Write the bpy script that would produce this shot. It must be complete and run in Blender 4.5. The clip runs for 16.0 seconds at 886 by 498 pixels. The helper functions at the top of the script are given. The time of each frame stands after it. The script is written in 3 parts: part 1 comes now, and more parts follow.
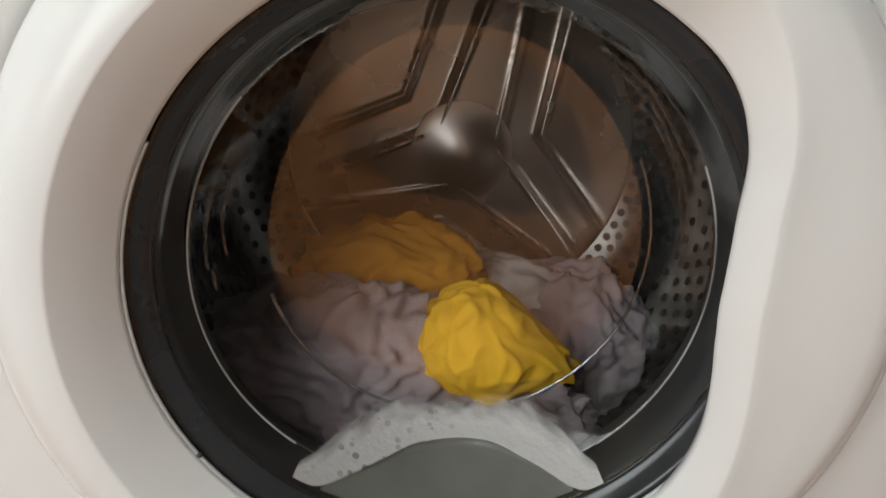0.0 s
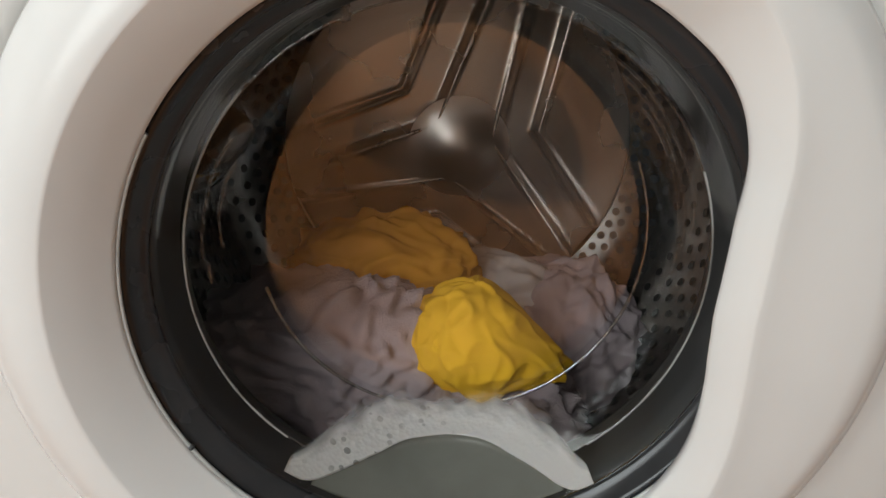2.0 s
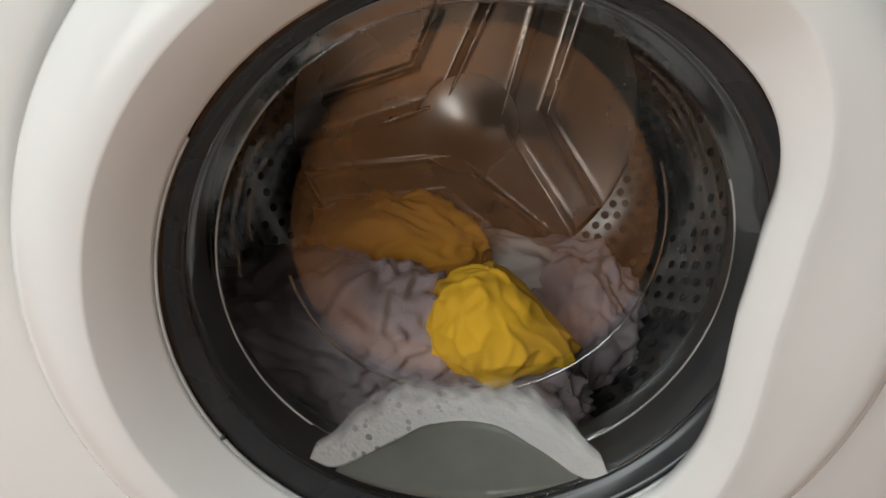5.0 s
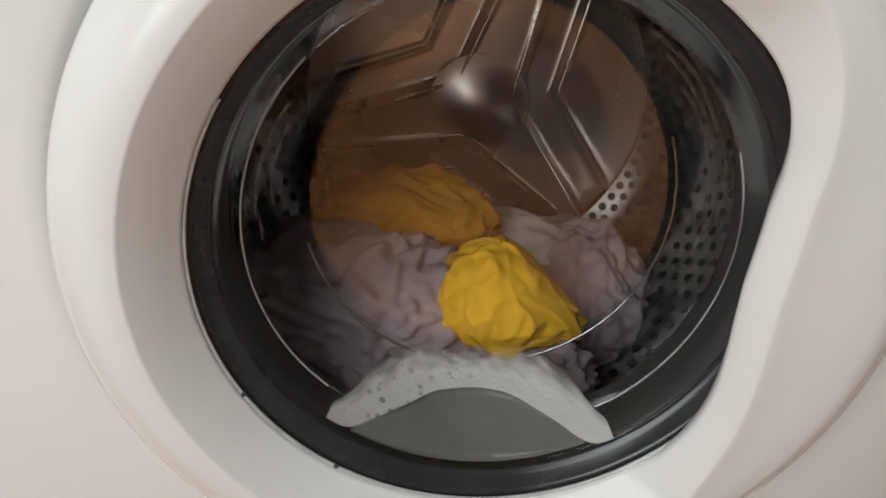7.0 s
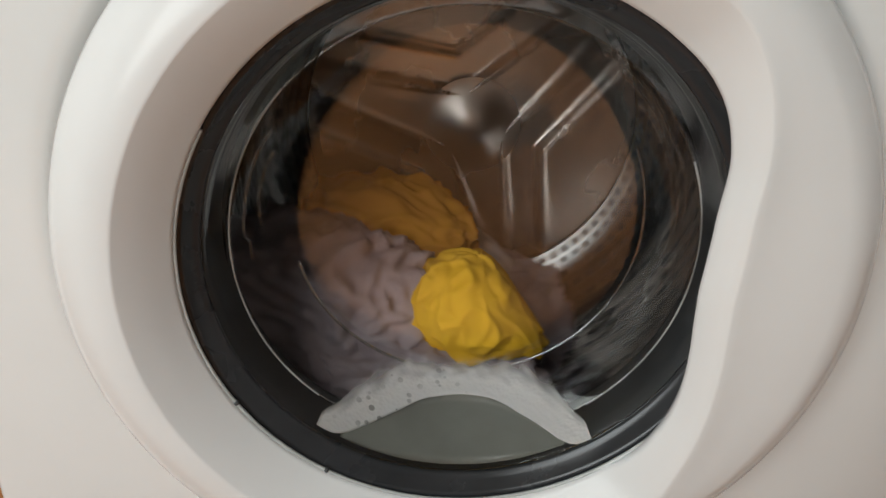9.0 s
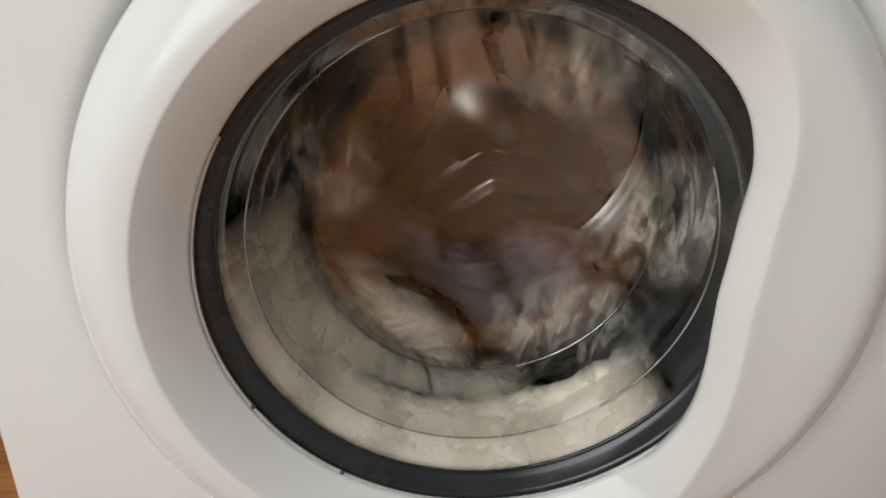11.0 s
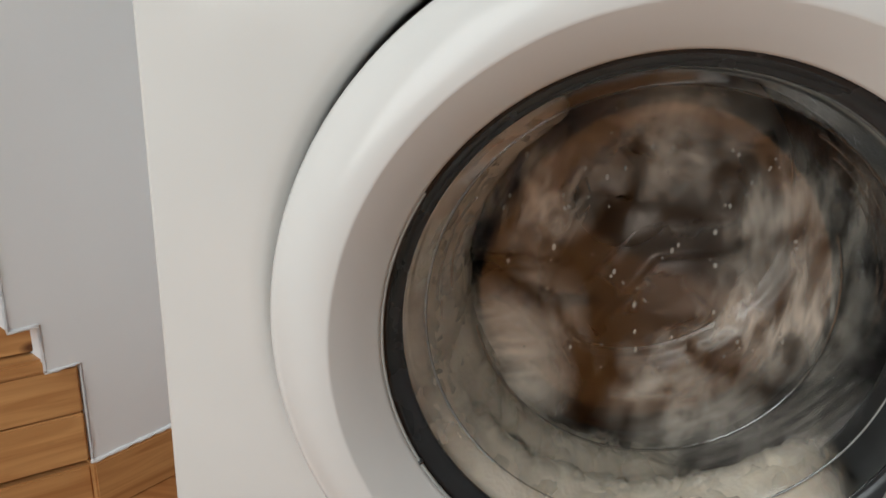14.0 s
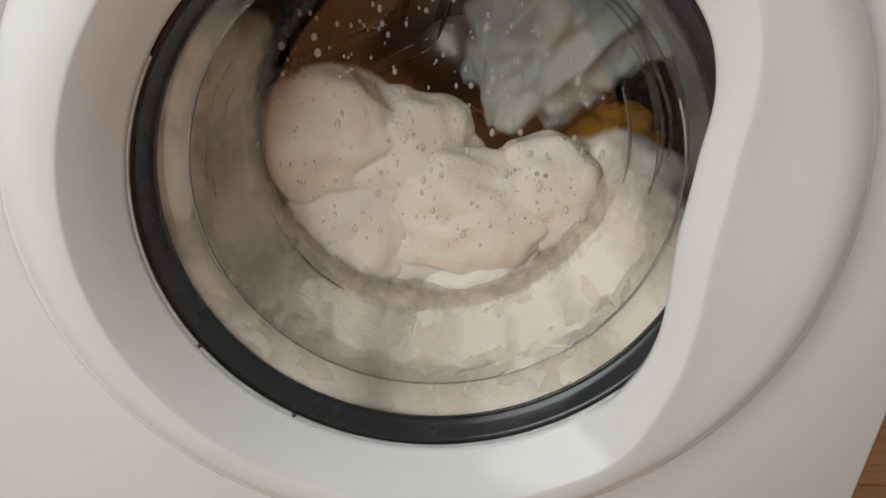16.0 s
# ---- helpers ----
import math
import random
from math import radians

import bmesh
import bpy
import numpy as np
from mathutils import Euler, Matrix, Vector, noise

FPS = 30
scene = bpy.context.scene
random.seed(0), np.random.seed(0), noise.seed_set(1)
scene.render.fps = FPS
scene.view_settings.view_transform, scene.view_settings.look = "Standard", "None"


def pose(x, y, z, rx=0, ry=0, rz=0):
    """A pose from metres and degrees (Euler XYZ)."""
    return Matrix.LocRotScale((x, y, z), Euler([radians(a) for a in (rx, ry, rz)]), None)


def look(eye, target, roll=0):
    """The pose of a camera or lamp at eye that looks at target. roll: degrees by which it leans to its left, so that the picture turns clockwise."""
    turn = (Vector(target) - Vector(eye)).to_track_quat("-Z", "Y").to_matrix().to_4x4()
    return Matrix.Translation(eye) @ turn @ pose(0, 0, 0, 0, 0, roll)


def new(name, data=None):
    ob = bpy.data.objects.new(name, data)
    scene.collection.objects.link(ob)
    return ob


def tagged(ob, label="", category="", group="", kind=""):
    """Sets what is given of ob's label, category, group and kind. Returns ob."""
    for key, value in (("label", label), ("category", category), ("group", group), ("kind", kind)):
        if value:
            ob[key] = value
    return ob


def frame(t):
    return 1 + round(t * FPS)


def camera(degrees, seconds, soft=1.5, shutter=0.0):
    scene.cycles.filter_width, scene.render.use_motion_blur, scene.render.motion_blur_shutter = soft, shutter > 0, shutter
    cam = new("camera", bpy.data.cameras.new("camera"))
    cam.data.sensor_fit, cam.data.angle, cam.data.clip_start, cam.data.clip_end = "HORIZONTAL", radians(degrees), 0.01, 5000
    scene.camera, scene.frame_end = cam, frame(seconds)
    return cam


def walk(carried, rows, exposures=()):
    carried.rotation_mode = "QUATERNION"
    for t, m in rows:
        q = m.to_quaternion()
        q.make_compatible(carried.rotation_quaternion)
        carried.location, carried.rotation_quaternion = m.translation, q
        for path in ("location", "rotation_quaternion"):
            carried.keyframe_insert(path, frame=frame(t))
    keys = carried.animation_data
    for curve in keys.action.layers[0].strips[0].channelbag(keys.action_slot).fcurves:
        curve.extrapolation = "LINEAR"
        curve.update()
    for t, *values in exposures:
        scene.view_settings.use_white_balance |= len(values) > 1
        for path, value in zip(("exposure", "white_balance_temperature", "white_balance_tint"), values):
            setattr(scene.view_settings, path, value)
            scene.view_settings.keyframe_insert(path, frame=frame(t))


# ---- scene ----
Z0 = 0.43          # height of the door's centre above the floor
AX, AZ = 0.03, -0.03   # the drum's axis, from the door's centre

# ---- camera ----
cam = camera(61.5, 16.0, 1.5, 0.5)
PATH = [
    (0.0, -0.0228, -0.3242, 0.1542, -21.30, -0.09, -2.54),
    (0.5, -0.0377, -0.3171, 0.1703, -24.67, -2.24, -3.55),
    (1.0, -0.0244, -0.3265, 0.1633, -23.13, -1.37, -2.87),
    (1.5, -0.0370, -0.3267, 0.1627, -22.29, -2.11, -3.96),
    (2.0, -0.0256, -0.3225, 0.1577, -21.99, -1.64, -2.61),
    (2.5, -0.0538, -0.3142, 0.1693, -25.61, -3.32, -3.72),
    (3.0, -0.0532, -0.3063, 0.1667, -26.24, -4.13, -4.20),
    (5.5, -0.0482, -0.3290, 0.1832, -24.81, -2.41, -2.51),
    (6.0, -0.0361, -0.3511, 0.1749, -22.05, -1.43, -1.06),
    (6.5, -0.0504, -0.3479, 0.1745, -24.02, -2.53, -1.51),
    (7.0, -0.0603, -0.3338, 0.1753, -26.40, -4.24, -2.88),
    (7.5, -0.0567, -0.3313, 0.1782, -26.67, -3.94, -2.45),
    (8.0, -0.0529, -0.3338, 0.1755, -25.26, -3.64, -2.77),
    (8.5, -0.0291, -0.3523, 0.1918, -25.30, -1.74, -1.56),
    (9.0, -0.0321, -0.3617, 0.1839, -24.76, -1.71, -1.79),
    (11.5, -0.0435, -0.3533, 0.1960, -26.33, -1.90, -1.82),
    (12.0, -0.0498, -0.3772, 0.1933, -21.06, 0.23, 1.48),
    (12.5, -0.0690, -0.3753, 0.1843, -21.72, -2.27, 2.36),
    (13.0, -0.0621, -0.3655, 0.1911, -22.12, -3.42, 5.03),
    (13.5, -0.0722, -0.3696, 0.1799, -21.63, -2.19, 5.24),
    (14.0, -0.0943, -0.3694, 0.1827, -19.71, -2.58, 5.93),
    (14.5, -0.0716, -0.3480, 0.1936, -22.73, -2.45, -1.34),
    (15.0, -0.0221, -0.3411, 0.2078, -29.70, -2.12, -2.76),
    (15.5, -0.0129, -0.3462, 0.1766, -28.95, -2.18, -1.21),
    (16.0, -0.0131, -0.3485, 0.1705, -28.45, -2.24, -1.29),
]
walk(cam, [(t, pose(x, y, z + Z0, 90 + p, r, w)) for t, x, y, z, p, r, w in PATH],
     [(0.0, 0.04), (3.0, 0.02), (5.5, -0.04), (9.0, -0.05), (11.5, -0.11), (12.2, -0.19), (13.2, -0.19), (14.1, -0.28), (15.0, -0.17), (16.0, -0.19)])

# ---- light ----
world = bpy.data.worlds.new("world")
scene.world = world
world.use_nodes = True
wn = world.node_tree.nodes
sky = wn.new("ShaderNodeTexSky")
sky.sky_type = "NISHITA"
sky.sun_disc = False
sky.sun_elevation = radians(57)
sky.sun_rotation = radians(200)
wn["Background"].inputs[1].default_value = 0.1
world.node_tree.links.new(sky.outputs[0], wn["Background"].inputs[0])


def area(name, m, sx, sy, power, color):
    la = bpy.data.lights.new(name, "AREA")
    la.shape, la.size, la.size_y, la.energy, la.color = "RECTANGLE", sx, sy, power, color
    ob = new(name, la)
    ob.matrix_world = m
    return ob


sun = bpy.data.lights.new("sun", "SUN")
sun.energy, sun.angle, sun.color = 4.5, radians(0.6), (1.0, 0.94, 0.85)
new("sun", sun).matrix_world = look((-1.4, -1.4, 2.6), (-0.95, -1.1, 1.76))
area("window_light", look((-0.95, -1.42, 1.3), (-0.3, 0.0, 0.8)), 1.08, 1.6, 30.0, (0.93, 0.985, 0.965))


# ---- materials ----
def material(name):
    m = bpy.data.materials.new(name)
    m.use_nodes = True
    nt = m.node_tree
    return m, nt, nt.nodes["Principled BSDF"]


def node(nt, kind, **values):
    nd = nt.nodes.new(kind)
    for key, value in values.items():
        nd.inputs[key].default_value = value
    return nd


def ramp(nt, fac, stops):
    nd = nt.nodes.new("ShaderNodeValToRGB")
    el = nd.color_ramp.elements
    while len(el) < len(stops):
        el.new(0.5)
    for e, (pos, col) in zip(el, stops):
        e.position, e.color = pos, (*col, 1)
    nt.links.new(fac, nd.inputs[0])
    return nd.outputs[0]


def surface(name, dark, light, scale=8.0, rough=(0.3, 0.5), metal=0.0, fine=200.0, bump=0.1, depth=0.0005, stretch=(1, 1, 1), **more):
    """Two tones mixed by a coarse noise, with a fine relief and uneven gloss."""
    m, nt, bs = material(name)
    co = nt.nodes.new("ShaderNodeTexCoord")
    mp = nt.nodes.new("ShaderNodeMapping")
    mp.inputs["Scale"].default_value = stretch
    nt.links.new(co.outputs["Object"], mp.inputs["Vector"])
    big = node(nt, "ShaderNodeTexNoise", Scale=scale, Detail=5.0)
    small = node(nt, "ShaderNodeTexNoise", Scale=fine, Detail=3.0)
    for nz in (big, small):
        nt.links.new(mp.outputs[0], nz.inputs["Vector"])
    nt.links.new(ramp(nt, big.outputs["Fac"], [(0.3, dark), (0.7, light)]), bs.inputs["Base Color"])
    nt.links.new(ramp(nt, big.outputs["Fac"], [(0.3, (rough[0],) * 3), (0.7, (rough[1],) * 3)]), bs.inputs["Roughness"])
    bp = node(nt, "ShaderNodeBump", Strength=bump, Distance=depth)
    nt.links.new(small.outputs["Fac"], bp.inputs["Height"])
    nt.links.new(bp.outputs[0], bs.inputs["Normal"])
    bs.inputs["Metallic"].default_value = metal
    for key, value in more.items():
        bs.inputs[key].default_value = value
    return m


def clear(name, tint, weight=1.0, rough=0.03, waves=0.0):
    """Thin clear glass or plastic: what lies behind it shows, with a gloss that grows towards the edge."""
    m, nt, bs = material(name)
    nt.nodes.remove(bs)
    tr = node(nt, "ShaderNodeBsdfTransparent", Color=(*tint, 1))
    gl = node(nt, "ShaderNodeBsdfGlossy", Roughness=rough)
    fr = node(nt, "ShaderNodeFresnel", IOR=1.45)
    if waves:
        co = nt.nodes.new("ShaderNodeTexCoord")
        nz = node(nt, "ShaderNodeTexNoise", Scale=waves, Detail=2.0, Distortion=1.5)
        nt.links.new(co.outputs["Object"], nz.inputs["Vector"])
        bp = node(nt, "ShaderNodeBump", Strength=0.12, Distance=0.01)
        nt.links.new(nz.outputs["Fac"], bp.inputs["Height"])
        nt.links.new(bp.outputs[0], gl.inputs["Normal"])
    mx = nt.nodes.new("ShaderNodeMixShader")
    share = nt.nodes.new("ShaderNodeMath")
    share.operation = "MULTIPLY"
    share.inputs[1].default_value = weight
    nt.links.new(fr.outputs[0], share.inputs[0])
    nt.links.new(share.outputs[0], mx.inputs[0])
    nt.links.new(tr.outputs[0], mx.inputs[1])
    nt.links.new(gl.outputs[0], mx.inputs[2])
    nt.links.new(mx.outputs[0], nt.nodes["Material Output"].inputs["Surface"])
    return m


def own_place(nt):
    """Object coordinates, moved by a chance amount for each object."""
    co = nt.nodes.new("ShaderNodeTexCoord")
    info = nt.nodes.new("ShaderNodeObjectInfo")
    add = nt.nodes.new("ShaderNodeVectorMath")
    add.operation = "MULTIPLY_ADD"
    add.inputs[1].default_value = (3.1, 5.3, 4.7)
    nt.links.new(info.outputs["Random"], add.inputs[0])
    nt.links.new(co.outputs["Object"], add.inputs[2])
    return add.outputs[0]


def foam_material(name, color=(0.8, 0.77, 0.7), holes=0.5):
    """Soap foam: tiny bubbles, and patches of dark spots painted as large clear bubbles."""
    m, nt, bs = material(name)
    tiny = node(nt, "ShaderNodeTexVoronoi", Scale=330.0)
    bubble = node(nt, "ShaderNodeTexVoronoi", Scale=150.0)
    big = node(nt, "ShaderNodeTexNoise", Scale=14.0, Detail=4.0)
    own = own_place(nt)
    for nd in (tiny, bubble, big):
        nt.links.new(own, nd.inputs["Vector"])
    tone = ramp(nt, big.outputs["Fac"], [(0.3, tuple(c * 0.94 for c in color)), (0.7, color)])
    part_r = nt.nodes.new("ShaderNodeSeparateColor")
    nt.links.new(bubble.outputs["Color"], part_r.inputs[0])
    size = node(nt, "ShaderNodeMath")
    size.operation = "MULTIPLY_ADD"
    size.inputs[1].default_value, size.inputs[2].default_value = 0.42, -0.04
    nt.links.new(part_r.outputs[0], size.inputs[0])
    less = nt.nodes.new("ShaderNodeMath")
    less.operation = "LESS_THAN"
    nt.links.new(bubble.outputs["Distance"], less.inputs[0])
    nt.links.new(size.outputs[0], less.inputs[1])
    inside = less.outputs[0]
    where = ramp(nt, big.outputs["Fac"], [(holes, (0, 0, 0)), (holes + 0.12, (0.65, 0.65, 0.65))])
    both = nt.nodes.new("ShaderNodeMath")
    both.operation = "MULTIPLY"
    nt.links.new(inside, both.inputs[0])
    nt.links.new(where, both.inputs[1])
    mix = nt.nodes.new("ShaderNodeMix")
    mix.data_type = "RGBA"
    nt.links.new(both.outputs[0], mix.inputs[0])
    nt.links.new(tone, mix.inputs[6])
    # the darkness behind each clear bubble, painted as its spot colour
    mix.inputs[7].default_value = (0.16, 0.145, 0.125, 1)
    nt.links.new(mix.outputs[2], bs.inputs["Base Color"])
    bp = node(nt, "ShaderNodeBump", Strength=0.25, Distance=0.0015)
    nt.links.new(tiny.outputs["Distance"], bp.inputs["Height"])
    nt.links.new(bp.outputs[0], bs.inputs["Normal"])
    bs.inputs["Roughness"].default_value = 0.5
    bs.inputs["Subsurface Weight"].default_value = 0.35
    bs.inputs["Subsurface Radius"].default_value = (1.0, 0.85, 0.7)
    bs.inputs["Subsurface Scale"].default_value = 0.008
    return m


def film_material(name, radii, scale, cover, color, dense=0.85, stretch=(1, 1, 1), web=False):
    """Thin wet foam: torn into strands and holes, thinning out towards the rim of its piece."""
    m, nt, bs = material(name)
    co = nt.nodes.new("ShaderNodeTexCoord")
    mp = nt.nodes.new("ShaderNodeMapping")
    mp.inputs["Scale"].default_value = tuple(1 / r if r else 0 for r in radii)
    nt.links.new(co.outputs["Object"], mp.inputs["Vector"])
    far = nt.nodes.new("ShaderNodeVectorMath")
    far.operation = "LENGTH"
    nt.links.new(mp.outputs[0], far.inputs[0])
    ms = nt.nodes.new("ShaderNodeMapping")
    ms.inputs["Scale"].default_value = stretch
    info = nt.nodes.new("ShaderNodeObjectInfo")
    add = nt.nodes.new("ShaderNodeVectorMath")
    nt.links.new(co.outputs["Object"], add.inputs[0])
    nt.links.new(info.outputs["Random"], add.inputs[1])
    nt.links.new(add.outputs[0], ms.inputs["Vector"])
    nz = node(nt, "ShaderNodeTexNoise", Scale=scale, Detail=5.0, Roughness=0.6, Distortion=1.0)
    nt.links.new(ms.outputs[0], nz.inputs["Vector"])
    body = ramp(nt, nz.outputs["Fac"], [(0.56 - cover * 0.4, (0, 0, 0)), (0.84 - cover * 0.4, (1, 1, 1))])
    if web:
        sway = node(nt, "ShaderNodeTexNoise", Scale=28.0, Detail=3.0)
        nt.links.new(ms.outputs[0], sway.inputs["Vector"])
        bent = nt.nodes.new("ShaderNodeVectorMath")
        bent.operation = "MULTIPLY_ADD"
        bent.inputs[1].default_value = (0.05, 0.05, 0.05)
        nt.links.new(sway.outputs["Color"], bent.inputs[0])
        nt.links.new(ms.outputs[0], bent.inputs[2])
        cells = node(nt, "ShaderNodeTexVoronoi", Scale=scale * 1.3)
        cells.feature = "DISTANCE_TO_EDGE"
        nt.links.new(bent.outputs[0], cells.inputs["Vector"])
        strand = ramp(nt, cells.outputs["Distance"], [(0.02, (1, 1, 1)), (0.2, (0, 0, 0))])
        thick = nt.nodes.new("ShaderNodeMath")
        thick.operation = "MULTIPLY_ADD"
        thick.inputs[1].default_value = 0.7
        nt.links.new(body, thick.inputs[0])
        cut = nt.nodes.new("ShaderNodeMath")
        cut.operation = "MULTIPLY"
        nt.links.new(strand, cut.inputs[0])
        nt.links.new(ramp(nt, nz.outputs["Fac"], [(0.38, (0, 0, 0)), (0.6, (1, 1, 1))]), cut.inputs[1])
        nt.links.new(cut.outputs[0], thick.inputs[2])
        body = thick.outputs[0]
    rim = ramp(nt, far.outputs["Value"], [(0.35, (1, 1, 1)), (1.0, (0, 0, 0))])
    mul = nt.nodes.new("ShaderNodeMath")
    mul.operation = "MULTIPLY"
    nt.links.new(body, mul.inputs[0])
    nt.links.new(rim, mul.inputs[1])
    scl = nt.nodes.new("ShaderNodeMath")
    scl.operation = "MULTIPLY"
    scl.inputs[1].default_value = dense
    nt.links.new(mul.outputs[0], scl.inputs[0])
    bs.inputs["Base Color"].default_value = (*color, 1)
    bs.inputs["Roughness"].default_value = 0.5
    tr = nt.nodes.new("ShaderNodeBsdfTransparent")
    mx = nt.nodes.new("ShaderNodeMixShader")
    nt.links.new(scl.outputs[0], mx.inputs[0])
    nt.links.new(tr.outputs[0], mx.inputs[1])
    nt.links.new(bs.outputs[0], mx.inputs[2])
    nt.links.new(mx.outputs[0], nt.nodes["Material Output"].inputs["Surface"])
    return m


def wood_material(name, dark, light, knot=(0.1, 0.035, 0.012)):
    m, nt, bs = material(name)
    co = nt.nodes.new("ShaderNodeTexCoord")
    info = nt.nodes.new("ShaderNodeObjectInfo")
    add = nt.nodes.new("ShaderNodeVectorMath")
    nt.links.new(co.outputs["Object"], add.inputs[0])
    nt.links.new(info.outputs["Random"], add.inputs[1])
    mp = nt.nodes.new("ShaderNodeMapping")
    mp.inputs["Scale"].default_value = (1.2, 14, 14)
    nt.links.new(add.outputs[0], mp.inputs["Vector"])
    grain = node(nt, "ShaderNodeTexNoise", Scale=4.0, Detail=6.0, Distortion=1.2)
    nt.links.new(mp.outputs[0], grain.inputs["Vector"])
    mk = nt.nodes.new("ShaderNodeMapping")
    mk.inputs["Scale"].default_value = (1, 1.8, 1.8)
    nt.links.new(add.outputs[0], mk.inputs["Vector"])
    vo = node(nt, "ShaderNodeTexVoronoi", Scale=10.0)
    nt.links.new(mk.outputs[0], vo.inputs["Vector"])
    mix = nt.nodes.new("ShaderNodeMix")
    mix.data_type = "RGBA"
    nt.links.new(ramp(nt, vo.outputs["Distance"], [(0.09, (1, 1, 1)), (0.17, (0, 0, 0))]), mix.inputs[0])
    nt.links.new(ramp(nt, grain.outputs["Fac"], [(0.3, dark), (0.65, light)]), mix.inputs[6])
    mix.inputs[7].default_value = (*knot, 1)
    nt.links.new(mix.outputs[2], bs.inputs["Base Color"])
    bs.inputs["Roughness"].default_value = 0.45
    bp = node(nt, "ShaderNodeBump", Strength=0.15, Distance=0.001)
    nt.links.new(grain.outputs["Fac"], bp.inputs["Height"])
    nt.links.new(bp.outputs[0], bs.inputs["Normal"])
    return m


WHITE = surface("white_enamel", (0.74, 0.735, 0.72), (0.8, 0.795, 0.78), 5, (0.14, 0.22), bump=0.02)
PLASTIC = surface("white_plastic", (0.76, 0.755, 0.745), (0.81, 0.805, 0.795), 9, (0.13, 0.22), bump=0.03, **{"Specular IOR Level": 0.33})
DARK = surface("dark_plastic", (0.018, 0.019, 0.021), (0.03, 0.031, 0.034), 20, (0.2, 0.32), bump=0.05)
RUBBER = surface("grey_rubber", (0.038, 0.039, 0.041), (0.064, 0.066, 0.067), 25, (0.5, 0.65), bump=0.2)
TRIM = surface("clear_trim", (0.4, 0.41, 0.4), (0.55, 0.56, 0.55), 60, (0.15, 0.25))
# wall steel toned well below the back: the drum's dimness is in its colour
STEEL = surface("dimmed_drum_steel", (0.17, 0.165, 0.16), (0.27, 0.26, 0.25), 14, (0.16, 0.28), metal=0.9, fine=600)
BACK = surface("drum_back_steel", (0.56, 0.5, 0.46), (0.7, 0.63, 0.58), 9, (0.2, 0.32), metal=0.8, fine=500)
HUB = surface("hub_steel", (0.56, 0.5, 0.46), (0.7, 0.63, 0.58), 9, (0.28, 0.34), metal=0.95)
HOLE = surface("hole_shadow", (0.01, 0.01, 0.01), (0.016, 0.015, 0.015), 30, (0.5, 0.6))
PANE = clear("door_glass", (0.97, 0.96, 0.95), 2.2)
SIDE = clear("door_glass_flange", (0.93, 0.93, 0.93), 0.2, 0.05)
RIM = clear("glass_edge", (0.86, 0.86, 0.84), 3.0, 0.08)
RIM_GLINT = surface("painted_rim_glint", (0.1, 0.1, 0.098), (0.42, 0.42, 0.41), 16, (0.05, 0.12), **{"Coat Weight": 1.0})
LIP = clear("glass_lip", (0.85, 0.85, 0.83), 7.0, 0.12)
# for thin ridges added to stand for refraction streaks in the bowl
STREAK = clear("refraction_streak", (0.84, 0.84, 0.83), 2.5, 0.16)
BOWL = clear("door_glass_wall", (0.86, 0.86, 0.85), 0.05, 0.06, 14.0)
LILAC = surface("lilac_terry", (0.33, 0.27, 0.29), (0.54, 0.45, 0.47), 12, (0.85, 0.95), fine=900, bump=0.9, depth=0.002)
YELLOW = surface("yellow_cotton", (0.8, 0.43, 0.014), (0.9, 0.52, 0.02), 10, (0.75, 0.9), fine=1200, bump=0.3)
# the deeper yellow cloth, its colour dulled for the brown reflection over it
DULLED_YELLOW = surface("dulled_yellow_cotton", (0.46, 0.19, 0.009), (0.58, 0.26, 0.014), 10, (0.75, 0.9), fine=1200, bump=0.3)
PALE = surface("pale_cotton", (0.5, 0.47, 0.46), (0.66, 0.62, 0.6), 10, (0.8, 0.9), fine=900, bump=0.4)
BLUE = surface("blue_grey_cotton", (0.3, 0.33, 0.32), (0.48, 0.51, 0.48), 18, (0.8, 0.9), fine=900, bump=0.4)
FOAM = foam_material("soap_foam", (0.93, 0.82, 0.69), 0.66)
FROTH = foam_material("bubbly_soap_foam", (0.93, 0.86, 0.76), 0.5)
LACE = film_material("lacy_soap_foam", (0.07, 0, 0.056), 30, 0.25, (0.88, 0.8, 0.7), 0.6, stretch=(1.2, 1, 0.55), web=True)
MIST = film_material("whirling_soap_foam", (0.094, 0, 0.082), 26, 0.6, (0.96, 0.86, 0.74), 0.97, stretch=(0.55, 1, 1.3))
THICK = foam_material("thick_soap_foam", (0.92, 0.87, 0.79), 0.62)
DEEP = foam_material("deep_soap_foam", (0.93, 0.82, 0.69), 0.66)


